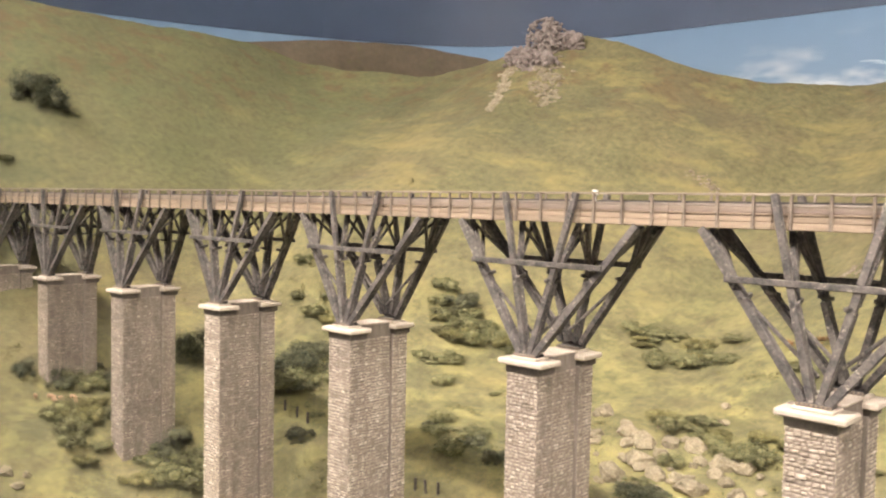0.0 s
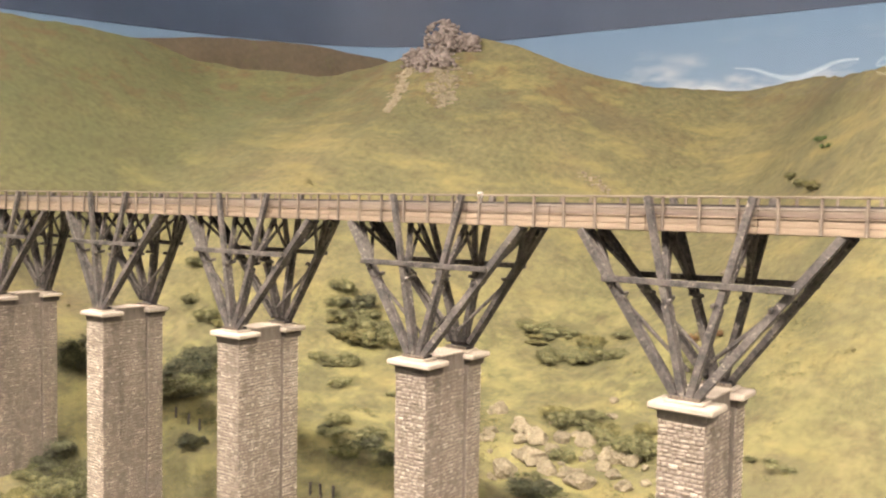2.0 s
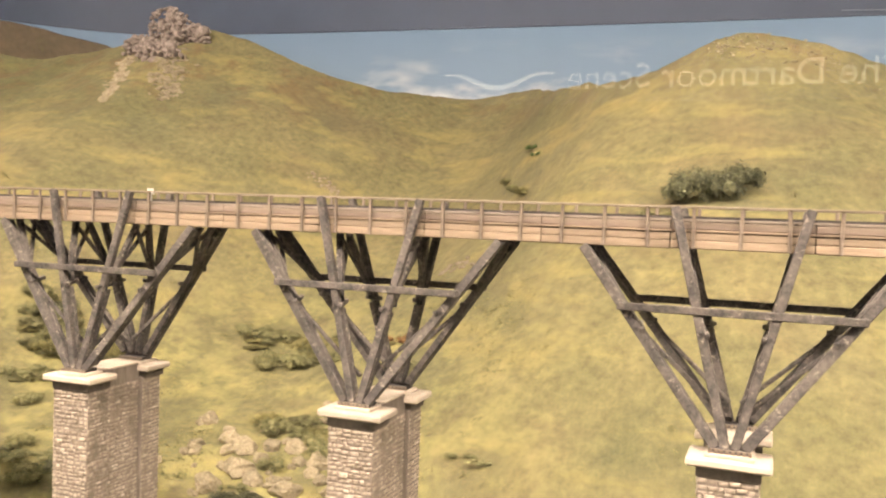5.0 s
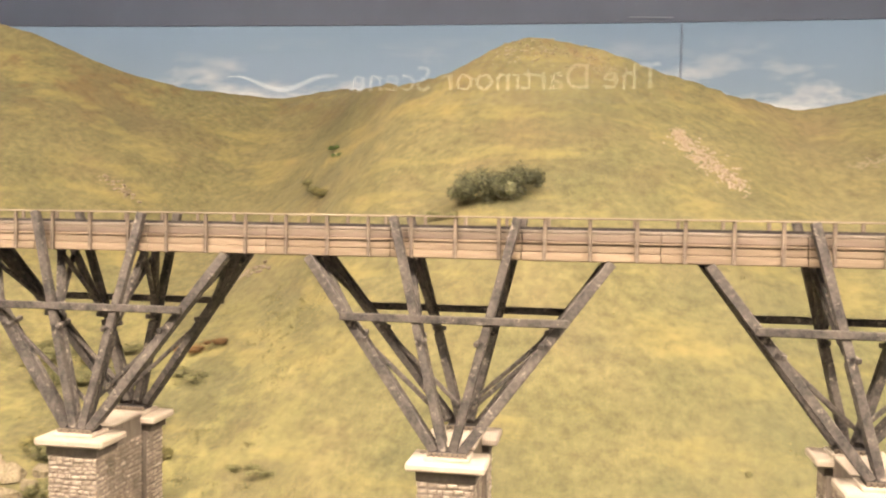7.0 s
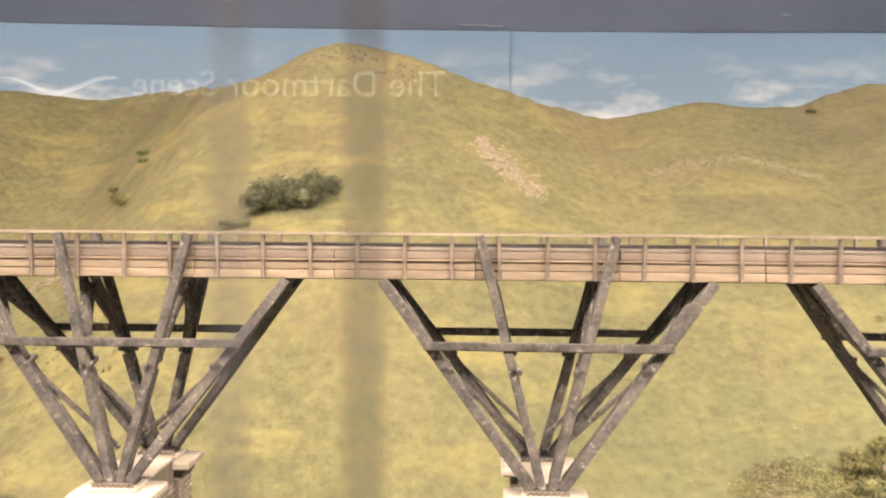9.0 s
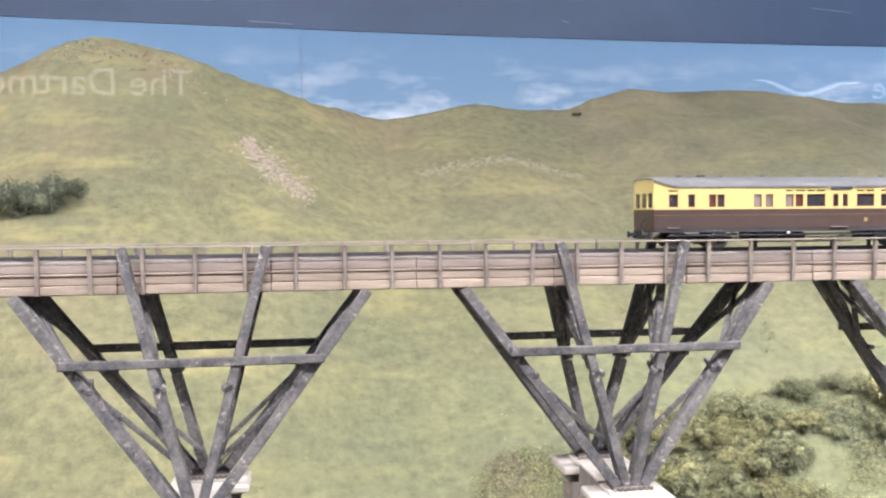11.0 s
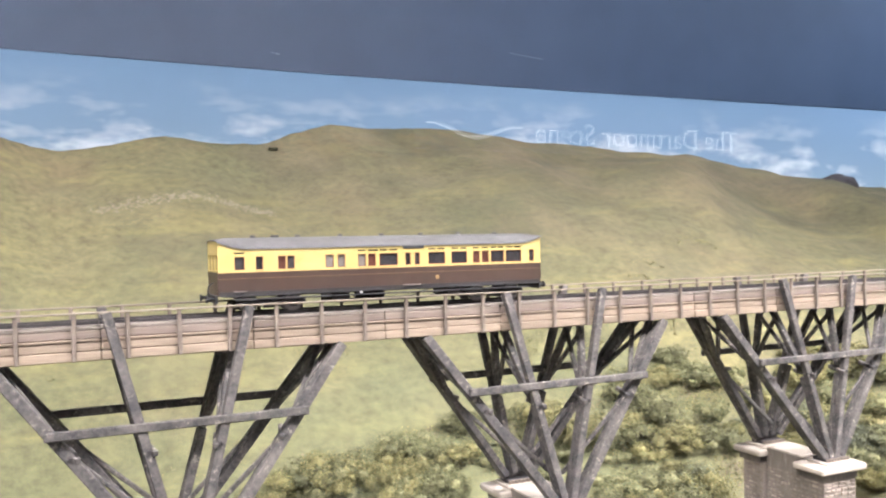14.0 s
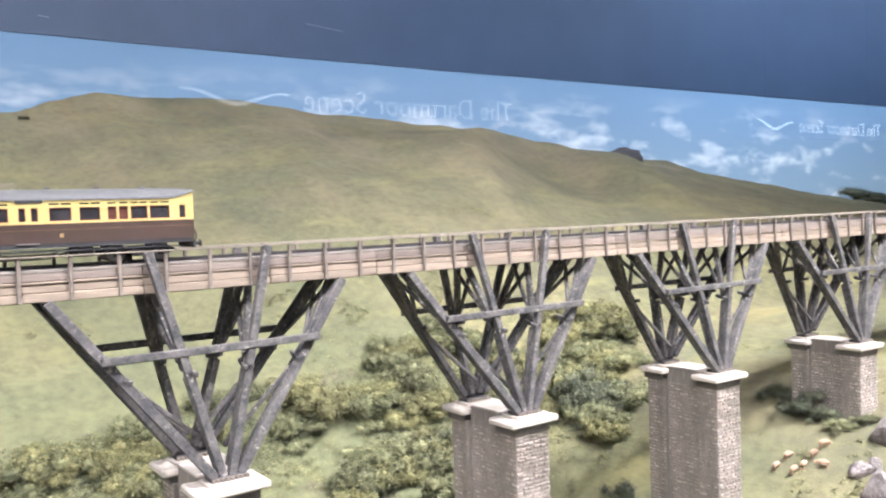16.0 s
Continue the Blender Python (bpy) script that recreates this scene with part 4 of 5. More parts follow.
# ---- planting ----
def foliage_mesh(name, seed, mat, lumps=14, leaves=3000, flat=0.62, size=0.019):
    """A bush about one unit wide: leafy lumps of uneven size, with gaps between them, resting on z = 0."""
    rng = random.Random(seed)
    nodes = []
    for _ in range(lumps):
        a, r = rng.uniform(0, math.tau), 0.40 * math.sqrt(rng.random())
        q = rng.uniform(0.08, 0.20)
        nodes.append((r * math.cos(a), r * math.sin(a), q * 0.6 + flat * 0.45 * rng.random() * (1 - r), q))
    verts, faces = [], []
    for _ in range(leaves):
        cx, cy, cz, q = rng.choice(nodes)
        d = Vector((rng.gauss(0, 1), rng.gauss(0, 1), rng.gauss(0.25, 1))).normalized()
        p = Vector((cx, cy, cz)) + d * q * rng.uniform(0.60, 1.25)
        p.z = max(p.z, 0.0) * 1.0
        n = (d + Vector((rng.gauss(0, 0.5), rng.gauss(0, 0.5), rng.gauss(0.2, 0.5)))).normalized()
        t1 = n.orthogonal().normalized()
        t1.rotate(Matrix.Rotation(rng.uniform(0, math.tau), 3, n))
        t2, s = n.cross(t1), size * rng.uniform(0.6, 1.4)
        i = len(verts)
        verts += [tuple(p + t1 * s), tuple(p + t2 * s * 0.7 + n * s * 0.3), tuple(p - t1 * s), tuple(p - t2 * s * 0.7 + n * s * 0.25)]
        faces.append((i, i + 1, i + 2, i + 3))
    # dark hearts of the lumps, so that the bush is not seen through everywhere
    for cx, cy, cz, q in nodes:
        bm = bmesh.new()
        bmesh.ops.create_icosphere(bm, subdivisions=1, radius=q * 0.62, matrix=Matrix.Translation((cx, cy, max(cz, q * 0.5))))
        for v in bm.verts:
            v.co += Vector((cx, cy, cz)) * 0 + (v.co - Vector((cx, cy, cz))) * 0.25 * noise.noise(v.co * 9)
        bm.verts.index_update()
        i = len(verts)
        verts += [tuple(v.co) for v in bm.verts]
        faces += [tuple(i + v.index for v in f.verts) for f in bm.faces]
        bm.free()
    me = bpy.data.meshes.new(name)
    me.from_pydata(verts, [], faces)
    me.materials.append(mat)
    return me


BUSHES = {"green": [foliage_mesh("foliage", 20 + k, LEAF, 12 + 2 * k) for k in range(4)], "dark": [foliage_mesh("foliage", 40 + k, LEAF_DARK, 14, flat=0.95) for k in range(3)],
          "moss": [foliage_mesh("foliage", 60 + k, LEAF_WARM, 14 + k) for k in range(3)], "low": [foliage_mesh("foliage", 80 + k, LEAF, 11, 1300, 0.22) for k in range(2)],
          "rust": [foliage_mesh("foliage", 90, LEAF_RUST, 11, 1300, 0.3)], "bright": [foliage_mesh("foliage", 95, LEAF_BRIGHT, 9, 1100, 0.6)]}
SAY = {"green": "rounded grey-green scrub bush on the moor slope", "dark": "dense dark green bush in the valley", "moss": "mossy yellow-green bush on the hillside", "low": "low spreading grey-green scrub on the grass",
       "rust": "low rust-brown bracken patch on the slope", "bright": "small bright green shrub on the hill"}
BR = random.Random(11)


def bush(kind, x, y, width, tall=1.0, sink=0.0):
    width *= 1.18
    tall *= 0.82
    me = BR.choice(BUSHES[kind])
    g = ground_at(x, y)
    ob = new("bush", me)
    ob.matrix_basis = Matrix.LocRotScale((x, y, g - sink - 0.02 * width), Euler((0, 0, BR.uniform(0, 6.28))), (width, width * BR.uniform(0.75, 1.0), width * tall))
    return tagged(ob, SAY[kind], "bush", "moor bushes")


for row in (("dark", -2.235, 0.170, 0.125, 1.35), ("dark", -2.215, 0.195, 0.10, 1.2), ("low", -2.200, 0.254, 0.035, 0.6), ("green", -2.09, 0.048, 0.05, 0.8), ("dark", -1.604, -0.066, 0.055, 1.0), ("dark", -1.582, -0.022, 0.05, 1.0), ("green", -1.556, 0.006, 0.065, 1.0),
            ("green", -1.53, 0.025, 0.06, 1.0), ("dark", -1.512, 0.050, 0.06, 1.0), ("green", -1.441, -0.071, 0.065, 1.0), ("moss", -1.415, -0.045, 0.065, 1.0), ("green", -1.385, -0.075, 0.065, 0.9), ("green", -1.352, -0.085, 0.06, 0.9),
            ("moss", -1.31, -0.090, 0.045, 0.8), ("green", -1.333, -0.048, 0.045, 0.7), ("green", -1.285, 0.005, 0.05, 0.8), ("dark", -1.29, 0.055, 0.075, 0.9), ("green", -1.262, 0.060, 0.075, 0.9), ("green", -1.238, 0.014, 0.075, 0.8),
            ("green", -1.212, 0.045, 0.085, 0.9), ("moss", -1.25, -0.03, 0.06, 0.7), ("dark", -1.504, 0.205, 0.09, 1.0), ("dark", -1.47, 0.22, 0.08, 1.0), ("dark", -1.335, 0.345, 0.09, 0.9), ("dark", -1.29, 0.335, 0.10, 0.9), ("dark", -1.255, 0.275, 0.07, 0.6)):
    bush(*row)
for row in (("low", -1.527, 0.466, 0.045, 1.1), ("green", -1.44, 0.445, 0.06, 1.1), ("moss", -1.40, 0.45, 0.05, 1.0), ("green", -1.60, 0.527, 0.05, 1.0), ("green", -1.27, 0.66, 0.06, 1.2), ("green", -1.25, 0.63, 0.055, 1.0),
            ("green", -1.17, 0.60, 0.08, 0.9), ("green", -1.12, 0.61, 0.09, 0.9), ("moss", -1.07, 0.64, 0.08, 0.8), ("green", -1.04, 0.62, 0.06, 0.8), ("low", -1.171, 0.49, 0.045, 1.1), ("low", -1.117, 0.53, 0.08, 0.7),
            ("low", -1.08, 0.46, 0.05, 0.9), ("green", -0.97, 0.345, 0.05, 0.8), ("green", -0.90, 0.30, 0.06, 0.9), ("dark", -0.83, 0.315, 0.045, 1.1), ("low", -1.166, 0.243, 0.035, 0.9), ("dark", -1.15, 0.20, 0.05, 0.8)):
    bush(*row)
for row in (("low", -0.90, 0.83, 0.09, 0.7), ("low", -0.85, 0.835, 0.08, 0.6), ("green", -0.82, 0.745, 0.07, 0.7), ("low", -0.79, 0.73, 0.08, 0.8), ("low", -0.74, 0.745, 0.08, 0.7), ("low", -0.69, 0.755, 0.07, 0.6),
            ("low", -0.71, 0.84, 0.08, 0.45), ("green", -0.66, 0.53, 0.06, 0.9), ("moss", -0.69, 0.55, 0.05, 0.9), ("green", -0.55, 0.505, 0.07, 0.8), ("green", -0.51, 0.50, 0.06, 0.8), ("moss", -0.575, 0.52, 0.05, 0.8),
            ("green", -0.62, 0.455, 0.045, 0.8), ("dark", -0.615, 0.355, 0.06, 0.6), ("low", -0.58, 0.36, 0.05, 0.6), ("low", -0.351, 0.487, 0.055, 0.5), ("low", -0.32, 0.48, 0.04, 0.5), ("bright", -0.495, 1.32, 0.04, 0.8)):
    bush(*row)
for row in (("green", -0.54, 1.27, 0.045, 0.8), ("green", -0.50, 1.19, 0.045, 0.8), ("moss", -0.455, 1.11, 0.05, 0.8), ("dark", -0.105, 0.83, 0.085, 1.1), ("dark", -0.06, 0.83, 0.09, 1.25), ("dark", -0.02, 0.84, 0.075, 1.2),
            ("green", -0.155, 0.82, 0.05, 0.5), ("rust", -0.55, 0.757, 0.07, 0.6), ("rust", -0.505, 0.76, 0.055, 0.6), ("low", -0.53, 0.70, 0.08, 0.4), ("bright", -0.47, 1.255, 0.035, 0.9), ("dark", 0.96, 1.384, 0.026, 0.6),
            ("dark", 1.577, 0.072, 0.045, 0.8), ("dark", 1.562, 0.042, 0.040, 0.8), ("dark", 1.563, 0.012, 0.050, 1.1), ("green", 1.549, -0.029, 0.040, 0.7), ("dark", 1.556, -0.010, 0.045, 0.8), ("green", 1.570, -0.049, 0.035, 0.7)):
    bush(*row)
for k in range(9):
    bush("dark", 4.5 + 0.28 * k, 1.42 + BR.uniform(-0.06, 0.06), BR.uniform(0.18, 0.28), 0.5)
# the wooded bank under the right half of the viaduct, with grassy clearings in it
CLEARINGS = ((0.985, 0.485, 0.042), (1.13, 0.455, 0.034), (1.185, 0.512, 0.030), (1.04, 0.43, 0.030))


def open_ground(x, y):
    return any((x - a) ** 2 + (y - b) ** 2 < r * r for a, b, r in CLEARINGS)


for cx, cy, rx, ry, count, big in ((0.76, 0.49, 0.12, 0.06, 26, 0.046), (0.88, 0.50, 0.13, 0.07, 36, 0.050), (1.01, 0.55, 0.10, 0.07, 20, 0.046), (1.20, 0.44, 0.14, 0.09, 36, 0.056), (1.36, 0.46, 0.10, 0.07, 20, 0.056),
                                   (1.17, 0.34, 0.12, 0.07, 28, 0.056), (1.42, 0.30, 0.07, 0.09, 18, 0.054)):
    for _ in range(max(3, round(count * 0.45))):
        a, r = BR.uniform(0, math.tau), math.sqrt(BR.random())
        at = cx + rx * r * math.cos(a), cy + ry * r * math.sin(a)
        if open_ground(*at):
            continue
        bush(BR.choice(("green", "moss", "green", "low", "moss") if cx < 1.1 else ("green", "moss", "green", "dark", "moss")), *at, big * BR.uniform(0.9, 1.75), BR.uniform(0.70, 1.15))
# drifts of scrub in the valley and on the slopes
for kinds, cx, cy, rx, ry, count, big in ((("green", "moss", "green"), -1.15, 0.615, 0.085, 0.055, 26, 0.050), (("dark", "green"), -1.22, 0.655, 0.03, 0.03, 6, 0.050), (("dark", "green"), -1.31, 0.30, 0.05, 0.05, 12, 0.060),
                                          (("green", "low", "moss"), -0.83, 0.79, 0.09, 0.06, 20, 0.040), (("low", "green"), -0.70, 0.77, 0.06, 0.03, 8, 0.036), (("green", "low", "dark"), -0.93, 0.33, 0.07, 0.03, 11, 0.038),
                                          (("green", "moss"), -1.42, -0.03, 0.06, 0.05, 16, 0.042), (("green", "dark"), -1.27, 0.03, 0.05, 0.06, 18, 0.045), (("green", "dark", "green"), -1.58, 0.01, 0.05, 0.06, 14, 0.042),
                                          (("green", "moss"), -0.63, 0.545, 0.06, 0.025, 14, 0.034), (("green", "moss"), -0.52, 0.525, 0.05, 0.025, 14, 0.034), (("dark", "low"), -0.60, 0.385, 0.07, 0.03, 8, 0.034), (("low", "moss"), -1.44, 0.47, 0.06, 0.04, 8, 0.036),
                                          (("low", "green"), -1.05, 0.50, 0.10, 0.03, 8, 0.028), (("green", "moss", "green"), 0.86, 0.49, 0.11, 0.08, 34, 0.050), (("moss", "green"), 0.95, 0.42, 0.08, 0.06, 22, 0.050), (("green", "moss"), 1.19, 0.52, 0.10, 0.03, 18, 0.048),
                                          (("moss", "low", "low"), 1.13, 0.46, 0.08, 0.04, 12, 0.036), (("green", "moss", "moss"), 1.50, 0.36, 0.10, 0.06, 26, 0.056), (("dark", "green"), 1.45, 0.27, 0.07, 0.04, 12, 0.052), (("green", "moss"), 1.14, 0.36, 0.08, 0.05, 14, 0.046), (("moss", "moss", "green"), 1.60, 0.44, 0.08, 0.05, 24, 0.056), (("moss", "green"), 1.34, 0.55, 0.09, 0.025, 16, 0.044)):
    for _ in range(max(3, round(count * 0.45))):
        a, r = BR.uniform(0, math.tau), math.sqrt(BR.random())
        at = cx + rx * r * math.cos(a), cy + ry * r * math.sin(a)
        if open_ground(*at):
            continue
        bush(BR.choice(kinds), *at, (1.25 if cx > 0.6 else 1.05) * big * BR.uniform(0.7, 1.6), BR.uniform(0.70, 1.10) if cx > 0.6 else BR.uniform(0.45, 0.85))
bush("dark", 1.345, 0.135, 0.045, 1.0), bush("green", 1.33, 0.10, 0.04, 0.8), bush("green", 1.30, -0.02, 0.05, 0.7)


def leafy_clump(rng, verts, faces, x, y, wide, tall, leaf):
    """Small leaves heaped on the sloping ground about x, y."""
    z, gx, gy = ground_at(x, y), ground_at(x + 0.006, y), ground_at(x, y + 0.006)
    for _ in range(int(8 + wide * 1500)):
        a, r = rng.uniform(0, math.tau), wide * math.sqrt(rng.random())
        px, py = x + 1.4 * r * math.cos(a), y + 0.8 * r * math.sin(a)
        p = Vector((px, py, z + (gx - z) * (px - x) / 0.006 + (gy - z) * (py - y) / 0.006 + tall * rng.random() * (1 - r / wide * 0.7)))
        n = Vector((rng.gauss(0, 0.55), rng.gauss(-0.25, 0.55), 1)).normalized()
        t1 = n.orthogonal().normalized()
        t1.rotate(Matrix.Rotation(rng.uniform(0, math.tau), 3, n))
        t2, s = n.cross(t1), leaf * rng.uniform(0.65, 1.4)
        i = len(verts)
        verts += [tuple(p + t1 * s), tuple(p + t2 * s * 0.7), tuple(p - t1 * s), tuple(p - t2 * s * 0.7)]
        faces.append((i, i + 1, i + 2, i + 3))


def leaf_stuff(name, verts, faces, mat, label):
    me = bpy.data.meshes.new(name)
    me.from_pydata(verts, [], faces)
    me.materials.append(mat)
    return tagged(new(name, me), label, "scrub", kind="stuff")


def build_scrub():
    """Low scrub, heather stems and small plants over the valley sides, thick in drifts and bare between them."""
    rng = random.Random(77)
    verts, faces, made = [], [], 0
    while made < 3000:
        x, y = rng.uniform(-1.85, 1.75), rng.uniform(-0.30, 0.86)
        if -0.28 < x < 0.72 and rng.random() < 0.93:
            continue
        if noise.noise((x * 7, y * 7, 2.0)) + 0.6 * noise.noise((x * 21, y * 21, 4.0)) < rng.uniform(0.0, 0.5):
            continue
        made += 1
        leafy_clump(rng, verts, faces, x, y, rng.uniform(0.004, 0.013), rng.uniform(0.0018, 0.0042), 0.0017)
    leaf_stuff("low_scrub", verts, faces, SCRUB, "low olive scrub and small plants scattered over the valley grass")


def build_bank_scrub():
    """The thicket floor of the wooded bank: heaped small growth between the bushes, thin in the clearings."""
    rng = random.Random(78)
    heaps = ((0.62, 0.50, 0.09, 0.05), (0.80, 0.49, 0.14, 0.09), (0.95, 0.50, 0.14, 0.10), (1.14, 0.46, 0.16, 0.11), (1.33, 0.50, 0.12, 0.07), (1.42, 0.34, 0.12, 0.09), (1.57, 0.41, 0.11, 0.07))
    kinds = ((LEAF, "grey-green"), (LEAF_WARM, "yellow-green"), (LEAF_DARK, "dark green"), (BRACKEN, "brownish"))
    piles = [([], []) for _ in kinds]
    made = 0
    while made < 3000:
        cx, cy, rx, ry = rng.choice(heaps)
        a, r = rng.uniform(0, math.tau), math.sqrt(rng.random())
        x, y = cx + rx * r * math.cos(a), cy + ry * r * math.sin(a)
        made += 1
        if open_ground(x, y) and rng.random() < 0.88:
            continue
        lean = noise.noise((x * 13, y * 13, 6.0)) + rng.gauss(0, 0.18)
        k = 2 if lean < -0.28 else 0 if lean < 0.05 else 1 if lean < 0.34 else 3
        leafy_clump(rng, *piles[k], x, y, rng.uniform(0.006, 0.016), rng.uniform(0.004, 0.014), 0.0015)
    for (verts, faces), (mat, tint) in zip(piles, kinds):
        leaf_stuff("bank_scrub", verts, faces, mat, "low %s scrub heaped over the wooded bank" % tint)


build_bank_scrub()
build_scrub()


# ---- rocks ----
def stone_lump(bm, seed, centre, size, squash=0.75, fine=2):
    """An angular, cracked stone: a lump cut flat by several random planes."""
    rng = random.Random(seed)
    made = bmesh.ops.create_icosphere(bm, subdivisions=fine, radius=1)["verts"]
    shift = Vector((rng.uniform(-9, 9), rng.uniform(-9, 9), rng.uniform(-9, 9)))
    cuts = [(Vector((rng.gauss(0, 1), rng.gauss(0, 1), rng.gauss(0, 1))).normalized(), rng.uniform(0.50, 0.85)) for _ in range(7)]
    wide = rng.uniform(0.75, 1.25)
    for v in made:
        p = v.co.copy()
        q = p * (1 + 0.30 * noise.noise(p * 1.3 + shift))
        for n, d in cuts:
            over = q.dot(n) - d
            if over > 0:
                q -= n * over * 0.9
        q *= 1 + 0.10 * noise.noise(p * 4.3 + shift) - 0.10 * max(0.0, 0.25 - abs(noise.noise(p * 2.6 - shift))) / 0.25
        v.co = Vector(centre) + Vector((q.x * wide, q.y, q.z * squash)) * size
    return bm


ROCKS = random.Random(3)
for i, (rx, ry, size) in enumerate(((-0.786, 0.544, 0.018), (-0.80, 0.535, 0.012), (-0.719, 0.497, 0.019), (-0.678, 0.486, 0.022), (-0.664, 0.440, 0.026), (-0.625, 0.420, 0.014), (-0.646, 0.499, 0.015), (-0.611, 0.508, 0.020),
                                    (-0.548, 0.482, 0.024), (-0.520, 0.478, 0.018), (-0.675, 0.385, 0.024), (-0.562, 0.406, 0.020), (-0.70, 0.47, 0.013), (-0.585, 0.478, 0.012), (-0.50, 0.42, 0.010), (-0.60, 0.375, 0.015), (-0.735, 0.52, 0.011),
                                    (-0.755, 0.46, 0.014), (-0.53, 0.44, 0.012), (-0.64, 0.465, 0.010), (-1.325, -0.195, 0.013), (-1.29, -0.19, 0.010), (-1.31, -0.17, 0.008)) + tuple((ROCKS.gauss(-0.64, 0.075), ROCKS.gauss(0.46, 0.045), ROCKS.uniform(0.005, 0.013)) for _ in range(34))):
    b = stone_lump(bmesh.new(), 100 + i, (0, 0, 0), size, 0.8, 3)
    solid("boulder", b, BOULDER, "weathered pale granite boulder among scrub", "boulder", group="boulders",
          m=pose(rx, ry, ground_at(rx, ry) + size * 0.06, ROCKS.uniform(-15, 15), ROCKS.uniform(-15, 15), ROCKS.uniform(0, 360)))
for i, (rx, ry, size) in enumerate(((1.483, -0.086, 0.015), (1.497, -0.094, 0.011), (1.462, -0.118, 0.027), (1.552, -0.086, 0.030), (1.585, -0.105, 0.024))):
    b = stone_lump(bmesh.new(), 200 + i, (0, 0, 0), size, 0.8)
    solid("boulder", b, ROCK, "dark grey granite boulder on the grass", "boulder", group="boulders", m=pose(rx, ry, ground_at(rx, ry) + size * 0.25, 0, 10, 40 * i))


def build_tor():
    """A crag of jointed blocks: large ones piled in five masses, small broken ones over their faces."""
    bm = bmesh.new()
    rng = random.Random(8)
    masses = ((-1.700, 1.535, 0.686, 0.070, 0.034, 0.050), (-1.600, 1.525, 0.645, 0.055, 0.030, 0.034), (-1.650, 1.500, 0.640, 0.065, 0.030, 0.040), (-1.720, 1.445, 0.598, 0.070, 0.030, 0.040), (-1.628, 1.405, 0.562, 0.074, 0.030, 0.042))
    n = 0
    for x, y, z, a, b, c in masses:
        for _ in range(22):
            d = Vector((rng.gauss(0, 1), rng.gauss(-0.4, 1), rng.gauss(0.2, 1))).normalized() * rng.uniform(0.2, 0.85)
            stone_lump(bm, 300 + n, (x + d.x * a, y + d.y * b, z + d.z * c), rng.uniform(0.014, 0.026), rng.uniform(0.8, 1.15), 2)
            n += 1
        for _ in range(80):
            d = Vector((rng.gauss(0, 1), -abs(rng.gauss(0, 1)), rng.gauss(0.3, 1))).normalized()
            stone_lump(bm, 300 + n, (x + d.x * a * 1.05, y + d.y * b * 1.2, z + d.z * c * 1.05), rng.uniform(0.004, 0.011), 0.85, 1)
            n += 1
    return tagged(new("tor_rock", mesh_of("tor_rock", bm, ROCK)), "craggy mauve-grey granite tor crowning the grassy hill", "rock")


build_tor()


def outcrop(name, label, mat, spots, count, size, seed):
    """Bare rock showing through the turf: flat broken slabs bedded along a line of (x, y, half-width) spots."""
    rng = random.Random(seed)
    bm = bmesh.new()
    for k in range(count):
        f = rng.random() * (len(spots) - 1)
        i = min(int(f), len(spots) - 2)
        (xa, ya, wa), (xb, yb, wb), g = spots[i], spots[i + 1], f - int(f)
        w = wa + (wb - wa) * g
        x, y = xa + (xb - xa) * g + rng.gauss(0, 0.5) * w, ya + (yb - ya) * g + rng.gauss(0, 0.5) * w
        r = size * rng.uniform(0.4, 1.4)
        stone_lump(bm, seed * 1000 + k, (x, y, ground_at(x, y) - r * 0.18), r, rng.uniform(0.45, 0.8), 1)
    return tagged(new(name, mesh_of(name, bm, mat)), label, "rocks", kind="stuff")


def scree(name, label, mat, spots, count, size, seed, kind=""):
    """Loose stones scattered along a line of (x, y, half-width) spots on the ground."""
    rng = random.Random(seed)
    bm = bmesh.new()
    for k in range(count):
        f = rng.random() * (len(spots) - 1)
        i = min(int(f), len(spots) - 2)
        a, b = spots[i], spots[i + 1]
        g = f - i
        x = a[0] + (b[0] - a[0]) * g + rng.gauss(0, 0.5) * (a[2] + (b[2] - a[2]) * g)
        y = a[1] + (b[1] - a[1]) * g + rng.gauss(0, 0.5) * (a[2] + (b[2] - a[2]) * g)
        s = size * rng.uniform(0.35, 1.3)
        made = bmesh.ops.create_icosphere(bm, subdivisions=1, radius=1)["verts"]
        c = Vector((x, y, ground_at(x, y) + s * 0.1))
        for v in made:
            v.co = c + Vector((v.co.x * rng.uniform(0.7, 1.3), v.co.y * rng.uniform(0.7, 1.3), v.co.z * 0.6)) * s
    return tagged(new(name, mesh_of(name, bm, mat)), label, "rocks", kind="stuff")


outcrop("tor_outcrop", "pale straw-grey rock ribs running down below the tor", STRAW, ((-1.765, 1.455, 0.020), (-1.700, 1.350, 0.022), (-1.640, 1.250, 0.018), (-1.612, 1.170, 0.008)), 240, 0.0095, 21)
outcrop("tor_outcrop", "pale straw-grey rock ribs running down below the tor", STRAW, ((-1.600, 1.420, 0.050), (-1.545, 1.345, 0.045), (-1.495, 1.275, 0.020)), 260, 0.0095, 22)
outcrop("slope_outcrop", "pale tan broken rock on the hillside", PALE, ((0.235, 1.065, 0.016), (0.258, 1.040, 0.036), (0.295, 1.015, 0.042), (0.335, 0.998, 0.020)), 480, 0.0044, 23)
outcrop("slope_outcrop", "pale broken stones along the hill foot", STRAW, ((0.55, 1.17, 0.012), (0.66, 1.178, 0.016), (0.78, 1.172, 0.012), (0.90, 1.165, 0.008)), 560, 0.0030, 24)
scree("slope_scree", "pale stones scattered under the deck line", PALE, ((-1.05, 1.29, 0.02), (-0.97, 1.29, 0.02)), 40, 0.005, 25)
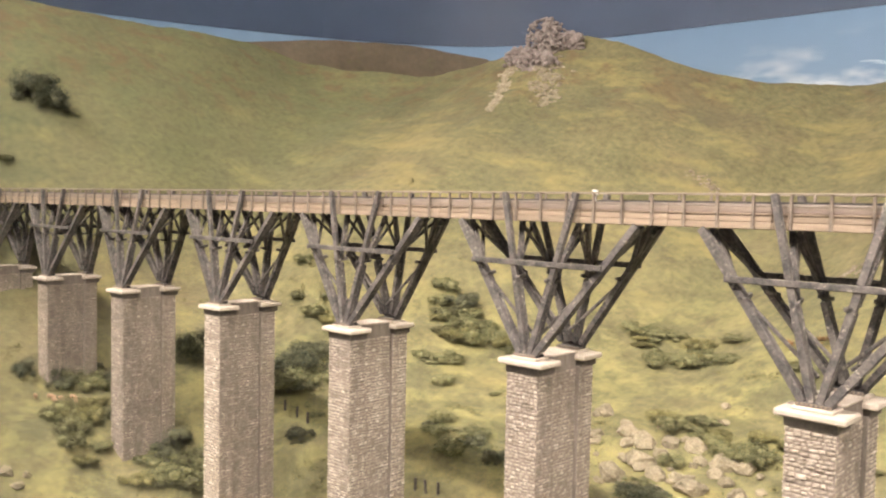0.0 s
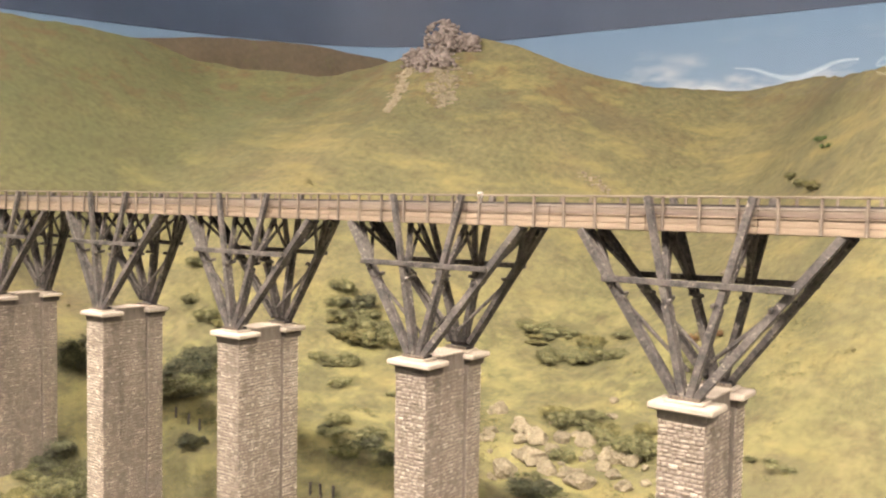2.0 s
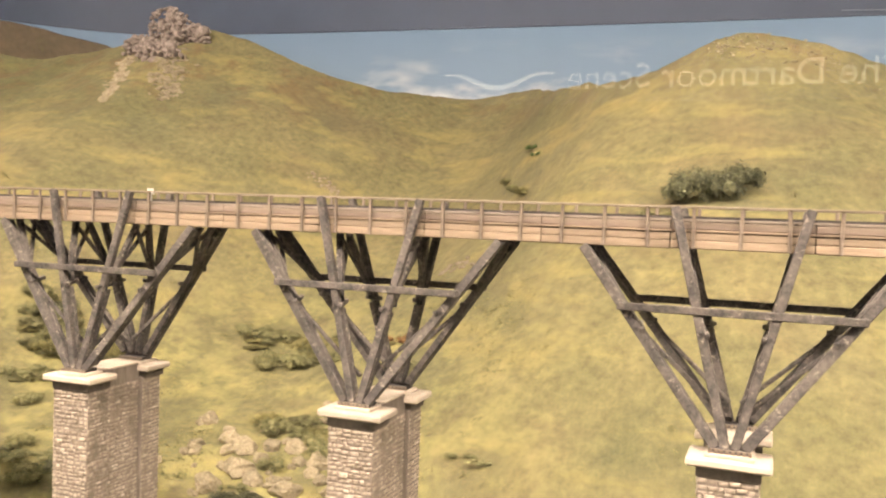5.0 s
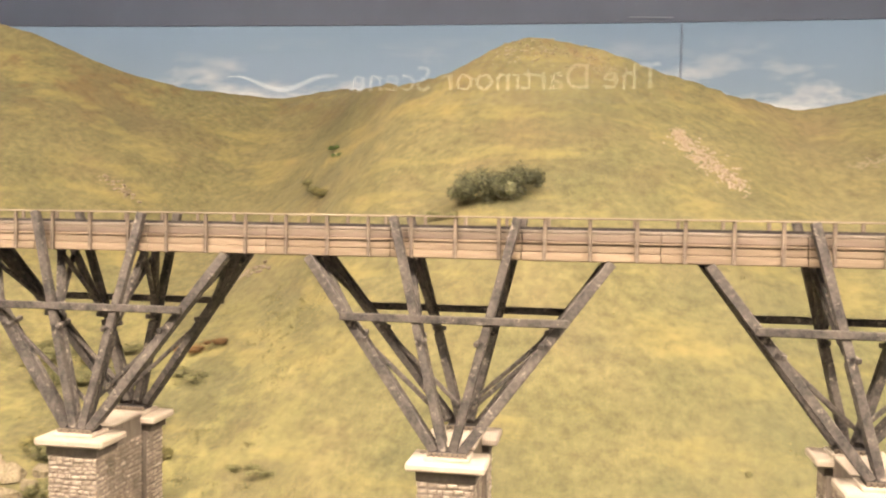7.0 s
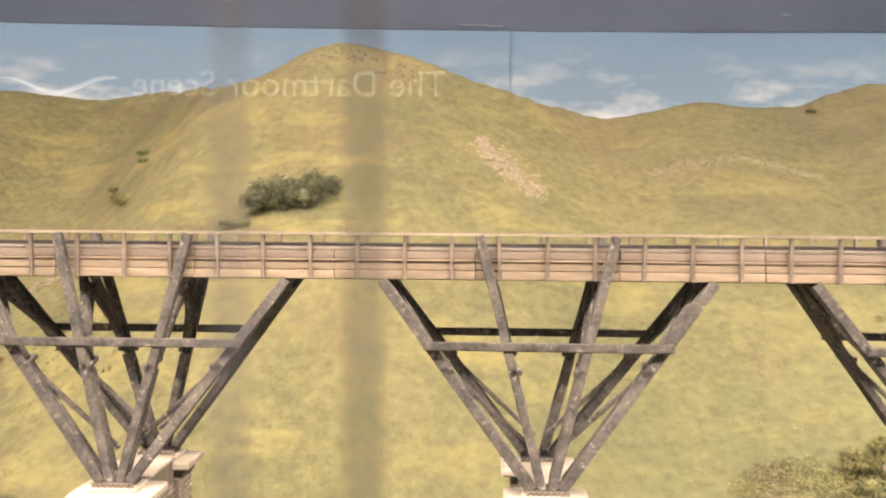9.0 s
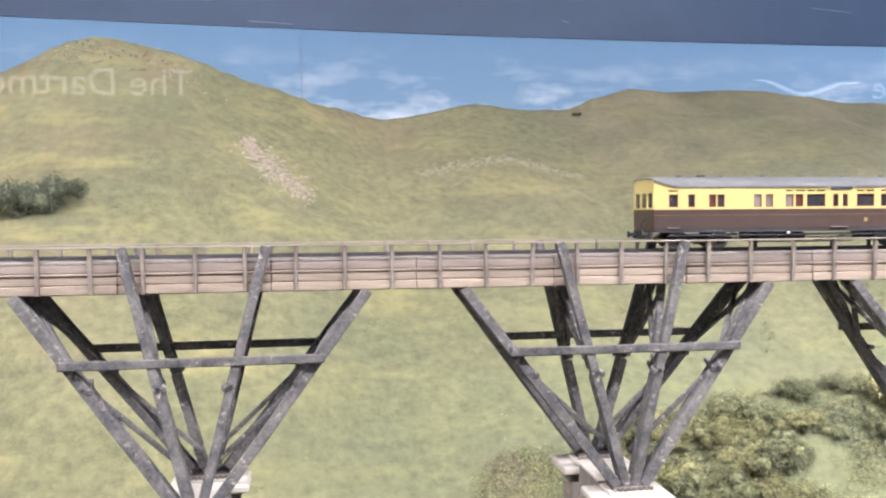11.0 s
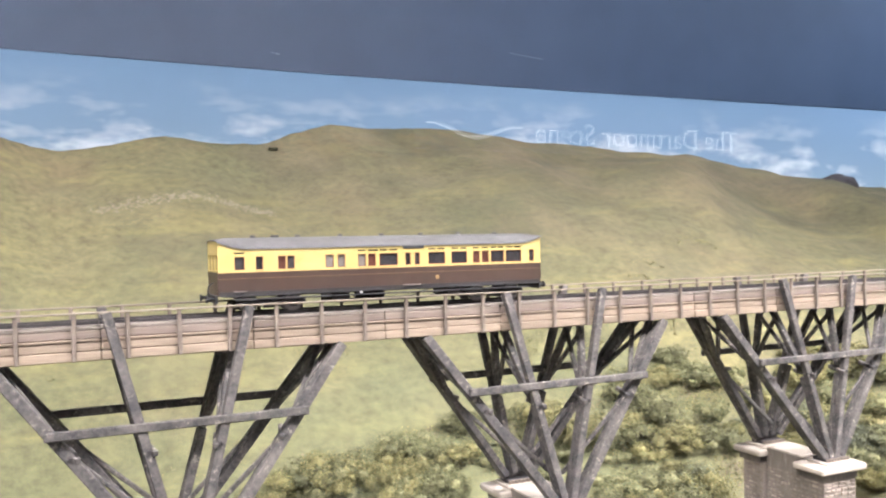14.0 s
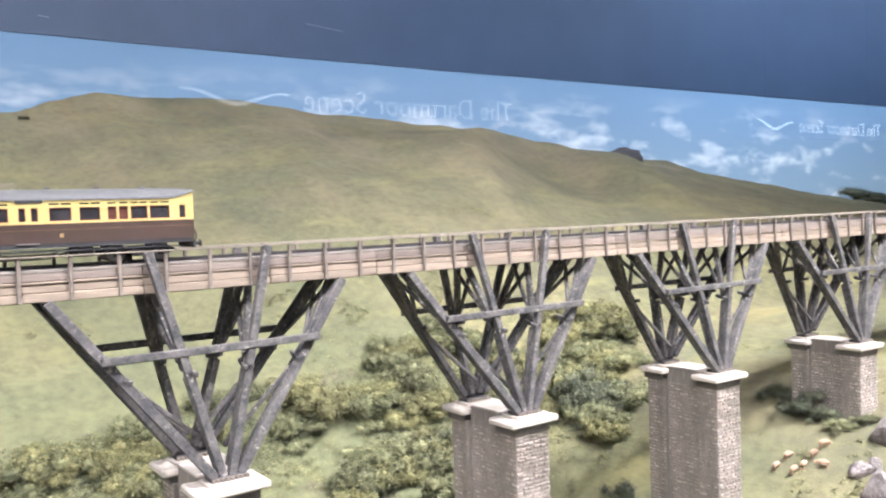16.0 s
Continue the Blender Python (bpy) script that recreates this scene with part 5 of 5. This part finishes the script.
scree("slope_scree", "pale stones in a trickle down the grass", PALE, ((-0.585, 1.0, 0.012), (-0.54, 0.985, 0.015), (-0.50, 0.94, 0.01)), 40, 0.0055, 26)
scree("peak_stones", "small brown stones on the peak", BOULDER, ((-0.10, 1.16, 0.02), (-0.04, 1.14, 0.04), (0.06, 1.15, 0.05), (0.16, 1.17, 0.03)), 190, 0.0032, 27)

# ---- grazing figurines and fence posts ----
def build_figurine():
    """A tiny grazing animal: a rounded body, a lowered head and four short legs, all in one mesh."""
    bm = bmesh.new()
    bmesh.ops.create_icosphere(bm, subdivisions=2, radius=1, matrix=Matrix.Translation((0, 0, 0.0082)) @ Matrix.Diagonal((0.0085, 0.0037, 0.0040, 1)))
    bmesh.ops.create_icosphere(bm, subdivisions=2, radius=1, matrix=Matrix.Translation((0.0098, 0, 0.0072)) @ Matrix.Rotation(radians(35), 4, "Y") @ Matrix.Diagonal((0.0034, 0.0018, 0.0019, 1)))
    for lx in (-0.0055, 0.0055):
        for ly in (-0.0018, 0.0018):
            tube(bm, (lx, ly, 0.0), (lx, ly, 0.0065), 0.0008, 6)
    return mesh_of("figurine", bm, TAN)


FIGURINE = build_figurine()
for fx, fy, turn in ((-1.525, -0.082, 170), (-1.516, -0.060, 30), (-1.502, -0.060, 10), (-1.506, -0.046, 190), (-1.507, -0.026, 15), (-1.481, -0.031, 160),
                     (1.460, 0.001, 4), (1.479, -0.003, -6), (1.458, -0.022, 4), (1.469, -0.028, 8), (1.487, -0.030, 0), (1.505, -0.033, -20), (1.475, -0.048, 100)):
    solid("figurine", FIGURINE, None, "tiny plain tan figurine standing on the grass", "figurine", group="grazing figurines", m=pose(fx, fy, ground_at(fx, fy) - 0.0006, 0, 0, turn) @ Matrix.Scale(0.85, 4))
for fx, fy in ((-1.238, 0.230), (-1.200, 0.228), (-1.167, 0.226), (-0.902, 0.224), (-0.884, 0.228), (-0.866, 0.235)):
    solid("fence_post", boxed(-0.0016, 0.0016, -0.0016, 0.0016, -0.01, 0.018, bevel=0.0004), TIMBER, "weathered thin wooden fence post in the grass", "fence post", group="fence posts", m=pose(fx, fy, ground_at(fx, fy), BR.uniform(-5, 5), BR.uniform(-5, 5), 0))


# ---- the far moor on the left ----
def build_far_hill():
    bm = bmesh.new()
    line = [(-2.82, 0.45), (-2.72, 0.75), (-2.62, 1.03), (-2.50, 1.32), (-2.35, 1.58), (-2.17, 1.77), (-2.00, 1.84)]
    tops = [0.66, 0.690, 0.700, 0.737, 0.735, 0.694, 0.62]
    rows = []
    for i in range(49):
        f = i / 48 * (len(line) - 1)
        x, y, z = (float(np.interp(f, range(len(line)), v)) for v in ([p[0] for p in line], [p[1] for p in line], tops))
        z += 0.004 * noise.noise((x * 14, y * 14, 0))
        rows.append([bm.verts.new(v) for v in ((x + 0.030, y - 0.020, z - 0.30), (x + 0.018, y - 0.012, z - 0.06), (x + 0.007, y - 0.005, z - 0.006), (x, y, z), (x - 0.015, y + 0.010, z - 0.012), (x - 0.03, y + 0.02, z - 0.30))])
    for a, b in zip(rows, rows[1:]):
        for k in range(5):
            bm.faces.new((a[k], b[k], b[k + 1], a[k + 1])).smooth = True
    bmesh.ops.recalc_face_normals(bm, faces=bm.faces)
    return solid("backdrop_hill", bm, HEATH, "brown heather moor on the skyline", "hill", "structure")


build_far_hill()


def build_knoll(x, y, z, a, b, c):
    """A dark heathery knoll showing over the eastern crest."""
    bm = bmesh.new()
    for v in bmesh.ops.create_icosphere(bm, subdivisions=5, radius=1)["verts"]:
        d = 1 + 0.10 * noise.noise(v.co * 2.2) + 0.05 * noise.noise(v.co * 7) + 0.03 * noise.noise(v.co * 18)
        v.co = Vector((x + v.co.x * a * d, y + v.co.y * b * d, z + v.co.z * c * d))
    for f in bm.faces:
        f.smooth = True
    return solid("backdrop_knoll", bm, GORSE, "dark heathery knoll on the skyline", "hill", "structure")


build_knoll(2.99, 1.50, 0.350, 0.090, 0.05, 0.046)
solid("backdrop_joint", boxed(0.3335, 0.3365, 2.131, 2.135, 0.30, 0.75), JOINT, "thin vertical joint in the painted sky", "joint", "structure")


# ---- the room, the glass and the sign behind the camera ----
solid("floor", boxed(-4.5, 8.0, -3.6, 2.3, -1.05, -1.0), WALL, "dark museum floor", "floor", "structure")
solid("ceiling", boxed(-4.5, 8.0, -3.6, 2.3, 2.30, 2.35), WALL, "dark museum ceiling", "ceiling", "structure")
solid("wall_back", boxed(-4.5, 8.0, -3.65, -3.6, -1.0, 2.3), WALL, "unseen dark wall closing the room", "wall", "structure")
# unseen wall added behind the backdrop to keep the world light out
solid("wall_north", boxed(-4.55, 8.05, 2.3, 2.35, -1.0, 2.3), WALL, "unseen dark wall closing the room", "wall", "structure")
solid("wall_west", boxed(-4.55, -4.5, -3.6, 2.3, -1.0, 2.3), WALL, "unseen dark wall closing the room", "wall", "structure")
solid("wall_east", boxed(8.0, 8.05, -3.6, 2.3, -1.0, 2.3), WALL, "unseen dark wall closing the room", "wall", "structure")
solid("plinth", boxed(-3.2, 7.4, -0.425, -0.400, -1.0, -0.47), WALL, "plain dark board under the glass", "plinth", "structure")


def build_window(n, x0, x1):
    """A fixed viewing window of the show case: clear pane in a thin clip rail at the foot and head."""
    win = thing("window_%d" % n, "clear glass viewing window before the model", "window", kind="structure")
    part("pane", boxed(x0, x1, -0.4115, -0.4100, -0.468, 2.285), GLASS, win, "clear glass pane").visible_shadow = False
    part("clip_rail", boxed(x0, x1, -0.420, -0.402, -0.470, -0.455, bevel=0.001), DARK, win)
    part("head_rail", boxed(x0, x1, -0.420, -0.402, 2.285, 2.300, bevel=0.001), DARK, win)
    return win


build_window(1, -3.2, -1.25), build_window(2, -1.248, 1.65), build_window(3, 1.652, 3.1)
# two soft bands put in for blurred pane edges, thickest along the middle
for at, mat, say in ((0.1938, BAND_PALE, "soft pale band standing for a blurred pane edge"), (0.2070, BAND_DARK, "soft grey band standing for a blurred pane edge")):
    seal = solid("trim", boxed(-0.0031, 0.0031, -0.4090, -0.4085, -0.45, 2.28), mat, say, "trim", "structure", m=pose(at, 0, 0))
    seal.visible_shadow = False


def build_sign(x, y, z, width, turn):
    """A lit title board; it faces the model, so that the glass shows it reversed."""
    sign = thing("title_board", "lit title board with white lettering facing the glass", "sign", "title boards", m=pose(x, y, z, 0, 0, 180 + turn))
    part("board", boxed(-width / 2, width / 2, 0.0, 0.015, -0.035, 0.045, bevel=0.002), BOARD, sign, "dark violet board")
    font = bpy.data.curves.new("lettering", "FONT")
    font.body, font.size, font.align_x, font.align_y, font.extrude = "The Dartmoor Scene", 0.062, "LEFT", "CENTER", 0.001
    tmp = bpy.data.objects.new("lettering", font)
    scene.collection.objects.link(tmp)
    bpy.context.view_layer.update()
    me = bpy.data.meshes.new_from_object(tmp.evaluated_get(bpy.context.evaluated_depsgraph_get()))
    bpy.data.objects.remove(tmp)
    me.materials.clear()
    me.materials.append(LIT)
    xs = [v.co.x for v in me.vertices]
    f = 0.67 * width / (max(xs) - min(xs))
    part("lettering", me, None, sign, "white lit lettering", m=pose(-width / 2 + 0.01, -0.003, 0, 90, 0, 0) @ Matrix.Scale(f, 4))
    bm, last = bmesh.new(), None
    for k in range(15):
        q = k / 14
        p = Vector((width * (0.22 + 0.26 * q), -0.002, 0.009 * math.cos(q * math.tau) + 0.003 * math.sin(q * 9)))
        if last is not None:
            bar(bm, last, p, 0.006 * (0.3 + math.sin(q * math.pi)), 0.001, 0)
        last = p
    part("wave_mark", bm, LIT_MARK, sign, "plain white wavy mark")
    for xx in (-width * 0.4, width * 0.4):
        part("hanger", tube(bmesh.new(), (xx, 0.007, 0.044), (xx, 0.007, 2.301 - z), 0.003, 8), DARK, sign, "thin dark hanging rod")
    return sign


build_sign(-0.155, -1.56, 0.362, 0.69, 0)
build_sign(1.47, -1.68, 0.395, 0.78, 0)
build_sign(3.16, -1.66, 0.405, 0.78, 0)


# ---- single stones on the nearest piers, and joined rubble on all ----
def rubble_mesh(faces, low, seed, rise=1.0):
    rng = random.Random(seed)
    bm = bmesh.new()
    for kind, at, sign, a, b in faces:
        for s in rubble(a, b, low, -0.0135, 0, 0, 0, rng, rise=rise):
            stone_bm(bm, (kind, at, sign), s)
    return mesh_of("rubble", bm, STONE)


R0, R1 = DEPTH - 0.030, DEPTH - 0.006
front = [("y", 0.006, -1, -PH, PH)]
sides = [("x", s * PH, s, a, b) for s in (-1, 1) for a, b in ((0.006, 0.030), (R0, R1))] + [("x", s * 0.0145, s, 0.0306, R0 - 0.0004) for s in (-1, 1)]
front_rubble, side_rubble, side_smooth = rubble_mesh(front, -0.44, 1), rubble_mesh(sides, -0.44, 2, 0.7), rubble_mesh(sides, -0.44, 3, 0.12)
SINGLE = (5, 6, 7)
for k, p in piers.items():
    tagged(part("side_rubble", side_smooth if k >= 9 else side_rubble, None, p, "coursed granite rubble of the pier sides"), kind="stuff")
    if k not in SINGLE:
        tagged(part("front_rubble", front_rubble, None, p, "coursed granite rubble of the pier front"), kind="stuff")
variants = []
rng = random.Random(4)
for i in range(12):
    bm = bmesh.new()
    w, h = 0.0030 + 0.0005 * i, 0.0032
    stone_bm(bm, ("y", 0.0, -1), (0, 0, w, h, 0.0010))
    for v in bm.verts:
        v.co += Vector((rng.uniform(-1, 1), rng.uniform(-0.5, 0.5), rng.uniform(-1, 1))) * 0.0003
    variants.append((w, h, mesh_of("stone", bm, STONE)))
for k in SINGLE:
    rng = random.Random(30 + k)
    stones = rubble(-PH, PH, -0.26, -0.0135, 0, 0, 0, rng)
    for u, z, w, h, proud in stones[:298]:
        vw, vh, me = min(variants, key=lambda v: abs(v[0] - w))
        part("stone", me, None, piers[k], m=Matrix.LocRotScale((u, 0.006, z), None, (w / vw, max(0.25, proud / 0.0010), h / vh)))
